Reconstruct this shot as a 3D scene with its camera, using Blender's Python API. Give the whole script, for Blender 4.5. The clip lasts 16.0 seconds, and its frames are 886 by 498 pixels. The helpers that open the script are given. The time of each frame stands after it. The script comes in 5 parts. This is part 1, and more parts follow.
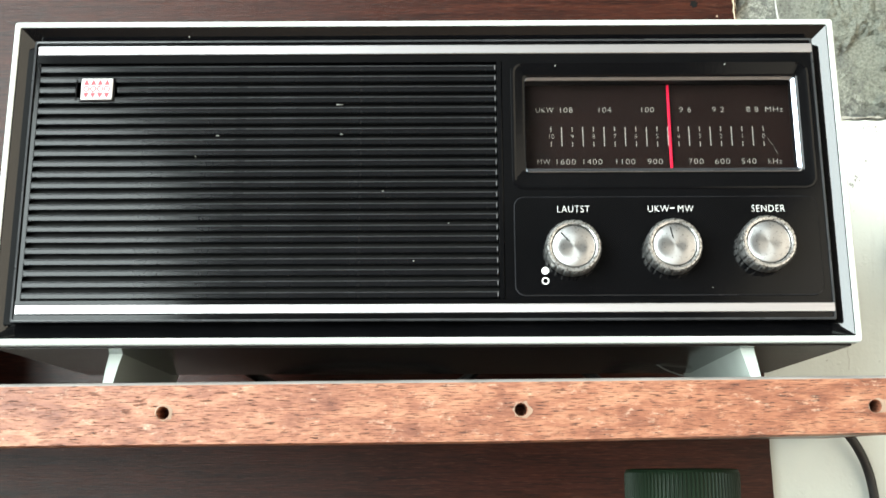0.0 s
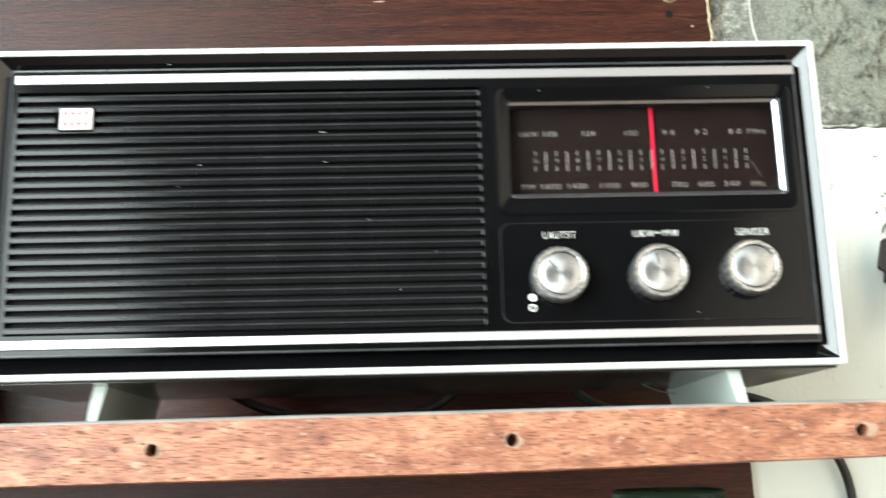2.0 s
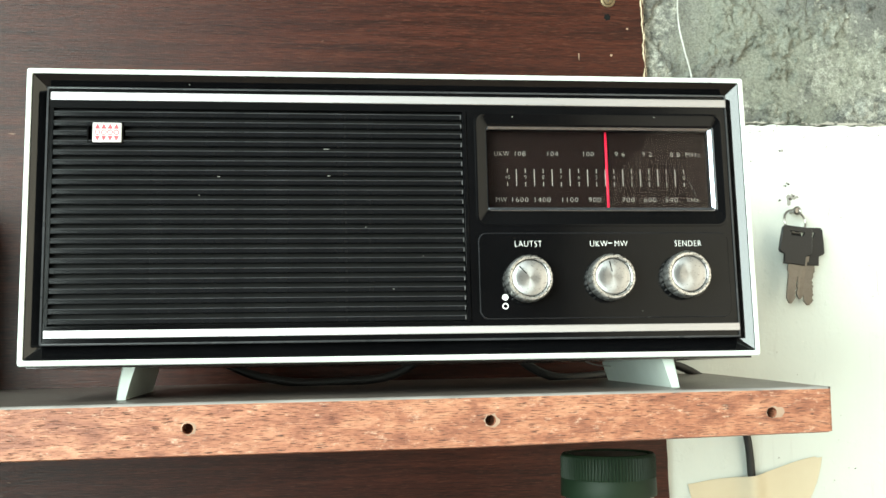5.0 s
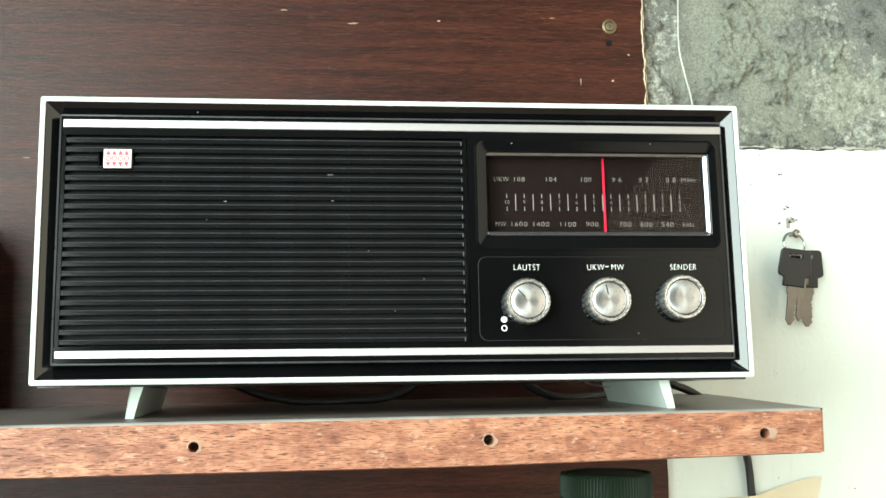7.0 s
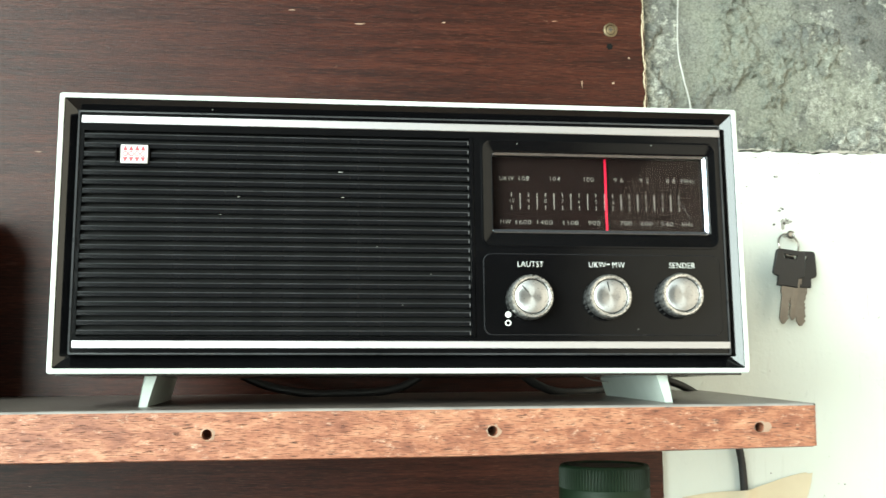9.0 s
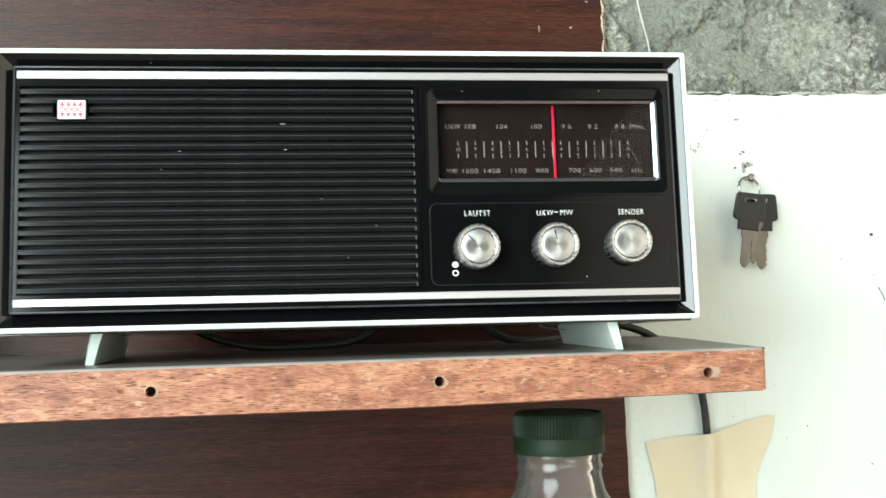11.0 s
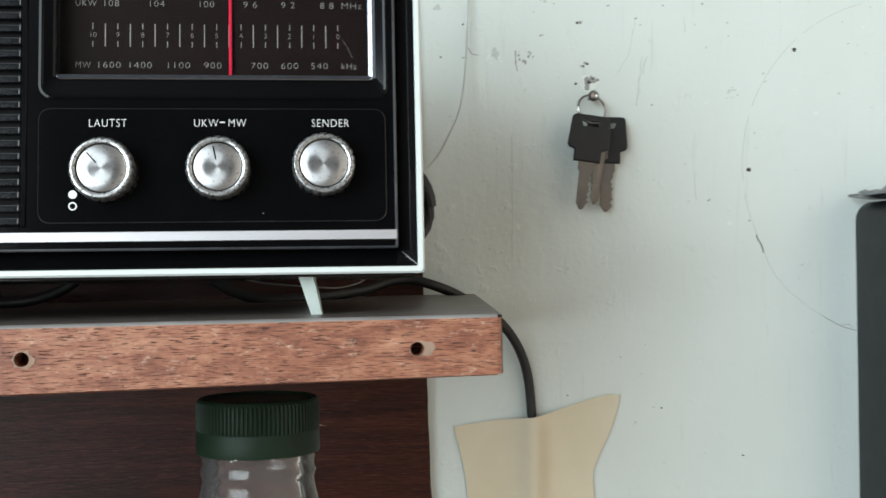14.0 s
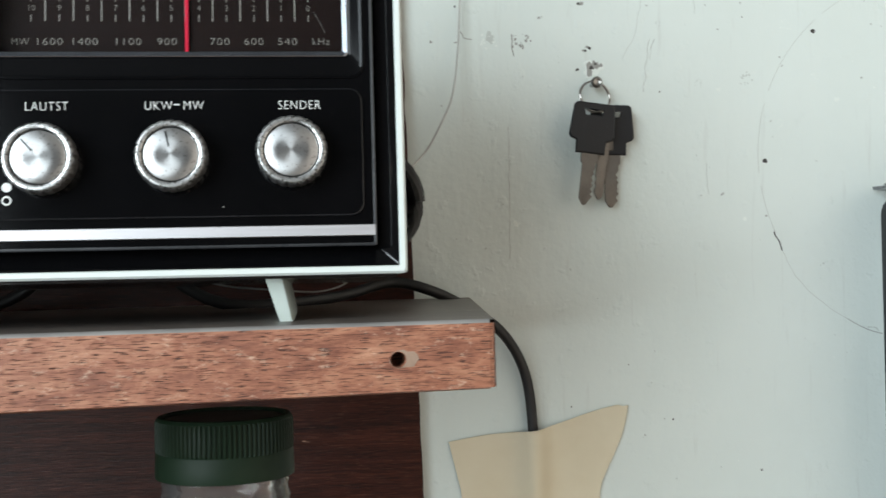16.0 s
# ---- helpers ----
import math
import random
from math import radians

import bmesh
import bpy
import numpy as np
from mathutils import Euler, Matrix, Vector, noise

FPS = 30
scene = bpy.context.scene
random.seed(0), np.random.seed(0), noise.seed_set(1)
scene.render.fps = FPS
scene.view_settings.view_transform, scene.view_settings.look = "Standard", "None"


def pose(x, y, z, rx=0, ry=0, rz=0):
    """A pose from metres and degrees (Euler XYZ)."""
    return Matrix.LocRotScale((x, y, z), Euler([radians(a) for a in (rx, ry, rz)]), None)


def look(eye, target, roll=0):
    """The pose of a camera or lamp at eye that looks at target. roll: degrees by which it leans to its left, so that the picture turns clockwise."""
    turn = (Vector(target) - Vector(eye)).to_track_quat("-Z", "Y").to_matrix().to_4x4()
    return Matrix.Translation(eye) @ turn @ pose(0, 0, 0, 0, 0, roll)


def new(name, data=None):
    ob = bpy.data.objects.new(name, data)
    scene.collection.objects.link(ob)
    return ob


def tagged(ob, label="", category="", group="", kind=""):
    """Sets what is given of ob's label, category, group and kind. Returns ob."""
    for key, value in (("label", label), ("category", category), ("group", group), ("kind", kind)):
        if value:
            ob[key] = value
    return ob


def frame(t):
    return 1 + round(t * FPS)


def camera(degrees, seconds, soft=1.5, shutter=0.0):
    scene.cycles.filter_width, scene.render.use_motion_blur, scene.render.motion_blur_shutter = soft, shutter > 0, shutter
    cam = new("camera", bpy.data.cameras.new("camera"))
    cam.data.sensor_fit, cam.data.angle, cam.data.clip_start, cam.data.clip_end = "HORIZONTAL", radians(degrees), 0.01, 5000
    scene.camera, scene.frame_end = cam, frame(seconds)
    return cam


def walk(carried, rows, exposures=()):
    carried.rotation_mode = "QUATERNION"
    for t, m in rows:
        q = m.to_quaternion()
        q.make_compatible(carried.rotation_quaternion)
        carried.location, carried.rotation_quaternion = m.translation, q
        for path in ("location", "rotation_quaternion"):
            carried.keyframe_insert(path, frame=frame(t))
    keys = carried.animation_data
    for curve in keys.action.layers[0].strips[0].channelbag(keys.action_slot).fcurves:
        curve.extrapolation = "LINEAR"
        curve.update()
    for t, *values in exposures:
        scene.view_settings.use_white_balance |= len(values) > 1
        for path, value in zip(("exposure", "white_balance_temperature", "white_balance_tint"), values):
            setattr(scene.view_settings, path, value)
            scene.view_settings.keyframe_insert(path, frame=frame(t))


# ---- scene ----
cam = camera(41.5, 16.0, soft=1.5, shutter=0.8)
PATH = [
    (0, (0.011, -0.034, 1.525), (0.006, 1.936, 1.871), -0.2),
    (0.5, (0.017, -0.038, 1.529), (0.008, 1.93, 1.884), -0.6),
    (1, (0.027, -0.027, 1.533), (0.053, 1.94, 1.896), -0.2),
    (1.5, (0.031, -0.023, 1.537), (0.062, 1.945, 1.888), -1.2),
    (2, (0.001, -0.036, 1.546), (0.055, 1.937, 1.865), -1.3),
    (2.5, (-0.042, -0.054, 1.585), (0.085, 1.928, 1.824), -0.5),
    (3, (-0.041, -0.101, 1.599), (0.197, 1.874, 1.801), -0.2),
    (3.5, (-0.059, -0.133, 1.593), (0.22, 1.839, 1.776), 0.2),
    (4, (-0.058, -0.131, 1.589), (0.199, 1.846, 1.749), -0.1),
    (4.2, (-0.058, -0.131, 1.587), (0.188, 1.848, 1.748), -0.8),
    (6.3, (-0.056, -0.146, 1.586), (0.169, 1.835, 1.744), -0.2),
    (6.5, (-0.059, -0.148, 1.588), (0.165, 1.832, 1.756), 0.1),
    (7, (-0.052, -0.152, 1.588), (0.17, 1.826, 1.778), -0.6),
    (7.5, (-0.056, -0.154, 1.582), (0.173, 1.823, 1.779), -0.2),
    (8, (-0.061, -0.158, 1.586), (0.166, 1.821, 1.764), -0.4),
    (8.5, (-0.065, -0.163, 1.584), (0.163, 1.815, 1.772), 0.1),
    (9, (-0.063, -0.171, 1.585), (0.173, 1.806, 1.772), -0.0),
    (9.2, (-0.059, -0.174, 1.585), (0.178, 1.803, 1.775), -0.2),
    (11.3, (-0.023, -0.164, 1.587), (0.222, 1.819, 1.681), -1.4),
    (11.5, (-0.002, -0.153, 1.591), (0.234, 1.831, 1.691), -1.5),
    (12, (0.103, -0.097, 1.602), (0.34, 1.885, 1.736), -1.9),
    (12.5, (0.181, -0.068, 1.596), (0.408, 1.915, 1.723), -3.6),
    (13, (0.169, -0.03, 1.577), (0.391, 1.956, 1.661), -1.2),
    (13.5, (0.16, -0.017, 1.577), (0.397, 1.969, 1.624), -0.9),
    (14, (0.158, 0.011, 1.582), (0.383, 1.998, 1.6), -0.7),
    (14.5, (0.166, 0.036, 1.582), (0.359, 2.026, 1.62), -0.7),
    (15, (0.165, 0.053, 1.581), (0.371, 2.042, 1.616), -0.8),
    (15.5, (0.165, 0.07, 1.575), (0.374, 2.059, 1.62), -0.6),
    (16, (0.172, 0.069, 1.579), (0.39, 2.057, 1.607), -1.2),
]
EXPOSURES = [(0.0, 0.48, 7050, 12), (1.5, 0.50, 7050, 12), (2.5, 0.82, 7000, 12), (3.0, 1.02, 7000, 11), (3.5, 0.70, 7100, 9), (4.2, 0.45, 7150, 5), (9.2, 0.45, 7100, 5), (11.3, 0.24, 6850, 9), (12.5, -0.44, 6600, 14), (16.0, -0.59, 6650, 15)]
walk(cam, [(t, look(eye, target, roll)) for t, eye, target, roll in PATH], EXPOSURES)


# ---- light ----
world = bpy.data.worlds.new("world")
scene.world = world
world.use_nodes = True
wn = world.node_tree
sky = wn.nodes.new("ShaderNodeTexSky")
sky.sky_type, sky.sun_disc = "NISHITA", False
sky.sun_elevation, sky.sun_rotation = radians(40), radians(250)
wn.nodes["Background"].inputs["Strength"].default_value = 0.1
wn.links.new(sky.outputs[0], wn.nodes["Background"].inputs["Color"])

# daylight that comes in through the window in the west wall
win_lamp = bpy.data.lights.new("window_daylight", "AREA")
win_lamp.shape, win_lamp.size, win_lamp.size_y = "RECTANGLE", 1.55, 3.08
win_lamp.energy, win_lamp.color = 214, (0.79, 0.955, 1.0)
lamp_ob = new("window_daylight", win_lamp)
lamp_ob.matrix_world = pose(-1.04, -1.66, 2.04, 0, -90, 0)


# ---- materials ----
def nodes_of(name):
    m = bpy.data.materials.new(name)
    m.use_nodes = True
    nt = m.node_tree
    return m, nt, nt.nodes["Principled BSDF"]


def ramp(nt, stops):
    r = nt.nodes.new("ShaderNodeValToRGB")
    els = r.color_ramp.elements
    while len(els) < len(stops):
        els.new(0.5)
    for e, (p, c) in zip(els, stops):
        e.position, e.color = p, (*c, 1) if len(c) == 3 else c
    return r


def coords(nt, scale=(1, 1, 1), turn=(0, 0, 0)):
    tc = nt.nodes.new("ShaderNodeTexCoord")
    mp = nt.nodes.new("ShaderNodeMapping")
    mp.inputs["Scale"].default_value = scale
    mp.inputs["Rotation"].default_value = turn
    nt.links.new(tc.outputs["Object"], mp.inputs["Vector"])
    return mp.outputs[0]


def noise_tex(nt, vec, scale, detail=6, rough=0.55, distort=0.0):
    n = nt.nodes.new("ShaderNodeTexNoise")
    n.inputs["Scale"].default_value, n.inputs["Detail"].default_value = scale, detail
    n.inputs["Roughness"].default_value, n.inputs["Distortion"].default_value = rough, distort
    nt.links.new(vec, n.inputs["Vector"])
    return n.outputs["Fac"]


def mix(nt, a, b, fac, mode="MIX"):
    m = nt.nodes.new("ShaderNodeMix")
    m.data_type, m.blend_type = "RGBA", mode
    for sock, v in ((m.inputs["Factor"], fac), (m.inputs["A"], a), (m.inputs["B"], b)):
        if isinstance(v, (int, float)):
            sock.default_value = v
        elif isinstance(v, tuple):
            sock.default_value = (*v, 1)
        else:
            nt.links.new(v, sock)
    return m.outputs["Result"]


def bump(nt, height, strength, dist, bsdf, normal=None):
    b = nt.nodes.new("ShaderNodeBump")
    b.inputs["Strength"].default_value, b.inputs["Distance"].default_value = strength, dist
    nt.links.new(height, b.inputs["Height"])
    if normal is not None:
        nt.links.new(normal, b.inputs["Normal"])
    nt.links.new(b.outputs[0], bsdf.inputs["Normal"])
    return b.outputs[0]


def plastic(name, colour, rough, grain=900.0, grain_strength=0.05, dust=0.0, spread=0.06, spec=0.5):
    """Moulded plastic or paint: slight mottling, fine grain, optional dust specks."""
    m, nt, b = nodes_of(name)
    vec = coords(nt)
    n1 = noise_tex(nt, vec, 35, 5)
    lo = tuple(c * (1 - spread) for c in colour)
    hi = tuple(min(1, c * (1 + spread)) for c in colour)
    r = ramp(nt, [(0.3, lo), (0.7, hi)])
    nt.links.new(n1, r.inputs[0])
    col = r.outputs[0]
    n2 = noise_tex(nt, vec, grain, 3)
    if dust:
        d = ramp(nt, [(0.62, (0, 0, 0)), (0.80, (dust, dust, dust))])
        nt.links.new(noise_tex(nt, vec, 260, 4, 0.7), d.inputs[0])
        col = mix(nt, col, (0.42, 0.40, 0.37), d.outputs[0])
    nt.links.new(col, b.inputs["Base Color"])
    rr_ = nt.nodes.new("ShaderNodeMapRange")
    rr_.inputs["To Min"].default_value, rr_.inputs["To Max"].default_value = rough * 0.8, min(1, rough * 1.25)
    nt.links.new(noise_tex(nt, vec, 60, 4), rr_.inputs["Value"])
    nt.links.new(rr_.outputs[0], b.inputs["Roughness"])
    b.inputs["Specular IOR Level"].default_value = spec
    if grain_strength:
        bump(nt, n2, grain_strength, 0.0005, b)
    return m


def metal(name, colour, rough, aniso=0.0, stretch=(1, 1, 1), wear=0.0, radial="", metallic=1.0, bare=0.56):
    m, nt, b = nodes_of(name)
    vec = coords(nt, stretch)
    n1 = noise_tex(nt, vec, 90, 5, 0.65)
    r = ramp(nt, [(0.3, tuple(c * 0.85 for c in colour)), (0.7, colour)])
    nt.links.new(n1, r.inputs[0])
    col = r.outputs[0]
    if wear:
        w = ramp(nt, [(bare, (0, 0, 0)), (bare + 0.10, (wear, wear, wear))])
        nt.links.new(noise_tex(nt, coords(nt), 800, 4, 0.7), w.inputs[0])
        col = mix(nt, col, (0.08, 0.07, 0.06), w.outputs[0])
    nt.links.new(col, b.inputs["Base Color"])
    b.inputs["Metallic"].default_value, b.inputs["Roughness"].default_value = metallic, rough
    if aniso:
        b.inputs["Anisotropic"].default_value = aniso
        if radial:
            t = nt.nodes.new("ShaderNodeTangent")
            t.direction_type, t.axis = "RADIAL", radial
            nt.links.new(t.outputs[0], b.inputs["Tangent"])
    bump(nt, n1, 0.08, 0.0003, b)
    return m


M_WHITE = plastic("white_plastic", (0.64, 0.68, 0.655), 0.35, dust=0.12, spread=0.03)
M_FOOT = plastic("pale_grey_green_plastic", (0.50, 0.56, 0.52), 0.4, spread=0.05)
M_BLACK = plastic("black_plastic", (0.0022, 0.0022, 0.0026), 0.10, grain_strength=0.02, dust=0.010, spread=0.2, spec=0.18)
M_BEZEL = plastic("glossy_black_bezel", (0.0024, 0.0024, 0.0028), 0.07, grain_strength=0.02, dust=0.012, spread=0.2, spec=0.5)
M_UNDER = plastic("glossy_dark_brown_plastic", (0.012, 0.009, 0.008), 0.12, grain_strength=0.02, dust=0.03, spread=0.2, spec=0.6)
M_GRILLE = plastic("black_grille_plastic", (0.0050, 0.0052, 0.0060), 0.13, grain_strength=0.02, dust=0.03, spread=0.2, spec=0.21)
# lighter grey that paints the highlight along slat ridges and bezel rim
M_EDGEGLINT = plastic("edge_highlight_grey", (0.030, 0.031, 0.034), 0.28, grain_strength=0.05, dust=0.06, spread=0.45)
# paler grey for the painted glints at the slats' right ends
M_ENDGLINT = plastic("slat_end_highlight", (0.10, 0.10, 0.105), 0.3, grain_strength=0.05, spread=0.4)
# lightened black, paints the light caught by the control plate's bevel
M_BEVELGLINT = plastic("bevel_highlight_black", (0.016, 0.016, 0.018), 0.25, grain_strength=0.05, spread=0.4)
M_BACK = plastic("dark_backing", (0.0025, 0.0025, 0.0025), 0.7, spread=0.2, spec=0.2)
M_DIAL = plastic("dial_backing_brown_black", (0.0085, 0.0036, 0.0029), 0.6, grain_strength=0.0, spread=0.15, spec=0.1)
M_PRINT = plastic("white_print", (0.74, 0.74, 0.72), 0.5, spread=0.03)
M_SCALE = plastic("scale_print_dim", (0.34, 0.325, 0.295), 0.6, spread=0.1)
M_RED = plastic("red_needle", (0.72, 0.012, 0.05), 0.3, spread=0.05)
M_BADGE = plastic("badge_white", (0.60, 0.57, 0.57), 0.4, spread=0.03)
M_EMBLEM = plastic("red_emblem", (0.33, 0.045, 0.06), 0.4, spread=0.05)
M_ALU = metal("brushed_aluminium", (0.44, 0.42, 0.43), 0.40, 0.5, (0.05, 3, 3))
M_CHAMFER = metal("satin_chamfer", (0.40, 0.43, 0.49), 0.24)
M_KNOB = metal("chrome_plastic", (0.58, 0.57, 0.56), 0.28, wear=1.0, metallic=0.9, bare=0.51)
M_KNOBFACE = metal("spun_aluminium", (0.40, 0.395, 0.395), 0.33, 0.8, wear=0.6, radial="Y", metallic=0.85)
M_STEEL = metal("steel", (0.38, 0.36, 0.34), 0.3, wear=0.3)
M_BLADE = metal("nickel_brass_key", (0.17, 0.155, 0.14), 0.42, wear=0.4)
M_BRASS = metal("tarnished_brass", (0.17, 0.125, 0.075), 0.5, wear=0.5, metallic=0.8)
M_CABLE = plastic("black_cable", (0.008, 0.007, 0.0068), 0.5, spread=0.2)
M_WIRE = plastic("bare_grey_wire", (0.44, 0.44, 0.42), 0.45, spread=0.15)
M_KEYHEAD = plastic("black_key_plastic", (0.0065, 0.007, 0.009), 0.36, grain_strength=0.15, dust=0.05, spread=0.2, spec=0.4)
M_CAP = plastic("dark_green_plastic", (0.006, 0.0165, 0.0072), 0.55, spread=0.15, spec=0.22)
M_CAPTOP = plastic("dark_green_cap_top", (0.003, 0.005, 0.003), 0.4, spread=0.2)
M_STATION = plastic("charcoal_plastic", (0.0045, 0.0048, 0.0058), 0.42, grain=1500, grain_strength=0.2, dust=0.03, spread=0.15, spec=0.35)
M_GREYPRINT = plastic("grey_print", (0.34, 0.34, 0.32), 0.5)
M_PENCIL = plastic("pencil_line", (0.46, 0.47, 0.44), 0.7)
M_DARKMARK = plastic("dark_mark", (0.05, 0.045, 0.04), 0.8)
M_FAINT = plastic("faint_smudge", (0.50, 0.53, 0.50), 0.7)
M_BLISTER = plastic("bare_filler_white", (0.72, 0.76, 0.72), 0.6, grain=300, grain_strength=0.4)
M_SOOT = plastic("grey_smudge", (0.30, 0.295, 0.275), 0.8)
M_BAND = plastic("worn_pale_laminate", (0.24, 0.225, 0.215), 0.3, grain=300, grain_strength=0.2, spread=0.25)
M_SPLINTER = plastic("splintered_brown_wood", (0.30, 0.20, 0.145), 0.8, grain=400, grain_strength=0.6, spread=0.35)
M_PALEWOOD = plastic("pale_raw_wood", (0.56, 0.48, 0.35), 0.8, grain=400, grain_strength=0.5, spread=0.2)


def wood_edge():
    """Reddish hardwood with short dark pores along x, worn and scuffed."""
    m, nt, b = nodes_of("reddish_hardwood")
    blot = noise_tex(nt, coords(nt, (13, 13, 38)), 3.2, 8, 0.65, 0.7)
    base = ramp(nt, [(0.28, (0.165, 0.050, 0.028)), (0.5, (0.32, 0.124, 0.070)), (0.72, (0.49, 0.245, 0.15))])
    nt.links.new(blot, base.inputs[0])
    fine = noise_tex(nt, coords(nt, (60, 110, 460)), 3.0, 6, 0.75)
    fr = ramp(nt, [(0.36, (0.60, 0.50, 0.45)), (0.56, (1.0, 1.0, 1.0))])
    nt.links.new(fine, fr.inputs[0])
    col = mix(nt, base.outputs[0], fr.outputs[0], 0.8, "MULTIPLY")
    pores = noise_tex(nt, coords(nt, (50, 160, 840)), 2.8, 3, 0.55, 0.1)
    pr = ramp(nt, [(0.57, (0, 0, 0)), (0.615, (1, 1, 1))])
    nt.links.new(pores, pr.inputs[0])
    col = mix(nt, col, (0.060, 0.018, 0.010), pr.outputs[0])
    worn = ramp(nt, [(0.565, (0, 0, 0)), (0.72, (0.75, 0.75, 0.75))])
    nt.links.new(noise_tex(nt, coords(nt, (60, 60, 150)), 2.4, 8, 0.78), worn.inputs[0])
    col = mix(nt, col, (0.66, 0.45, 0.33), worn.outputs[0])
    nt.links.new(col, b.inputs["Base Color"])
    b.inputs["Roughness"].default_value = 0.5
    inv = ramp(nt, [(0.58, (1, 1, 1)), (0.67, (0, 0, 0))])
    nt.links.new(pores, inv.inputs[0])
    bump(nt, inv.outputs[0], 0.5, 0.0005, b)
    return m


def dark_panel():
    """Dark wood-grain furniture board, grain along x."""
    m, nt, b = nodes_of("dark_wood_board")
    vec = coords(nt, (1.3, 8, 26))
    g = noise_tex(nt, vec, 4.0, 8, 0.62, 0.9)
    base = ramp(nt, [(0.30, (0.024, 0.0046, 0.0023)), (0.50, (0.044, 0.0092, 0.0045)), (0.72, (0.070, 0.0165, 0.0080))])
    nt.links.new(g, base.inputs[0])
    band = noise_tex(nt, coords(nt, (1.6, 8, 34)), 4.0, 4, 0.55, 1.4)
    br = ramp(nt, [(0.36, (0.55, 0.48, 0.45)), (0.47, (0.95, 0.95, 0.95)), (0.60, (1.0, 1.0, 1.0)), (0.68, (0.62, 0.56, 0.52))])
    nt.links.new(band, br.inputs[0])
    col = mix(nt, base.outputs[0], br.outputs[0], 0.75, "MULTIPLY")
    fine = noise_tex(nt, coords(nt, (16, 40, 260)), 4.0, 5, 0.65, 0.5)
    fr = ramp(nt, [(0.42, (0.16, 0.13, 0.12)), (0.53, (1, 1, 1))])
    nt.links.new(fine, fr.inputs[0])
    col = mix(nt, col, fr.outputs[0], 0.6, "MULTIPLY")
    fleck_n = ramp(nt, [(0.58, (0, 0, 0)), (0.66, (0.26, 0.26, 0.26))])
    nt.links.new(noise_tex(nt, coords(nt, (26, 40, 330)), 4.0, 3, 0.55, 0.2), fleck_n.inputs[0])
    col = mix(nt, col, (0.15, 0.060, 0.036), fleck_n.outputs[0])
    sc = ramp(nt, [(0.735, (0, 0, 0)), (0.77, (0.8, 0.8, 0.8))])
    nt.links.new(noise_tex(nt, coords(nt, (14, 20, 60)), 3.0, 3, 0.6), sc.inputs[0])
    col = mix(nt, col, (0.36, 0.22, 0.15), sc.outputs[0])
    nt.links.new(col, b.inputs["Base Color"])
    rg = nt.nodes.new("ShaderNodeMapRange")
    rg.inputs["To Min"].default_value, rg.inputs["To Max"].default_value = 0.26, 0.40
    nt.links.new(fine, rg.inputs["Value"])
    nt.links.new(rg.outputs[0], b.inputs["Roughness"])
    b.inputs["Specular IOR Level"].default_value = 0.24
    bump(nt, fine, 0.45, 0.0006, b)
    return m


def painted_wall():
    m, nt, b = nodes_of("white_wall_paint")
    vec = coords(nt)
    big = ramp(nt, [(0.3, (0.605, 0.655, 0.622)), (0.7, (0.672, 0.722, 0.69))])
    nt.links.new(noise_tex(nt, vec, 5, 4), big.inputs[0])
    dirt = ramp(nt, [(0.68, (0, 0, 0)), (0.78, (0.28, 0.28, 0.28))])
    nt.links.new(noise_tex(nt, coords(nt, (1, 1, 0.6)), 34, 5, 0.6), dirt.inputs[0])
    col = mix(nt, big.outputs[0], (0.44, 0.46, 0.44), dirt.outputs[0])
    drip = ramp(nt, [(0.60, (0, 0, 0)), (0.74, (0.30, 0.30, 0.30))])
    nt.links.new(noise_tex(nt, coords(nt, (60, 60, 5)), 2.5, 6, 0.6, 0.4), drip.inputs[0])
    col = mix(nt, col, (0.47, 0.475, 0.45), drip.outputs[0])
    spk = ramp(nt, [(0.745, (0, 0, 0)), (0.79, (0.8, 0.8, 0.8))])
    nt.links.new(noise_tex(nt, vec, 150, 2, 0.5), spk.inputs[0])
    col = mix(nt, col, (0.22, 0.21, 0.19), spk.outputs[0])
    nt.links.new(col, b.inputs["Base Color"])
    b.inputs["Roughness"].default_value = 0.36
    n1 = bump(nt, noise_tex(nt, coords(nt, (1, 1, 0.45)), 26, 5), 0.30, 0.005, b)
    lump = ramp(nt, [(0.60, (0, 0, 0)), (0.72, (1, 1, 1))])
    nt.links.new(noise_tex(nt, vec, 75, 3), lump.inputs[0])
    n2 = bump(nt, lump.outputs[0], 0.35, 0.0009, b, n1)
    bump(nt, noise_tex(nt, vec, 240, 3), 0.25, 0.0011, b, n2)
    return m


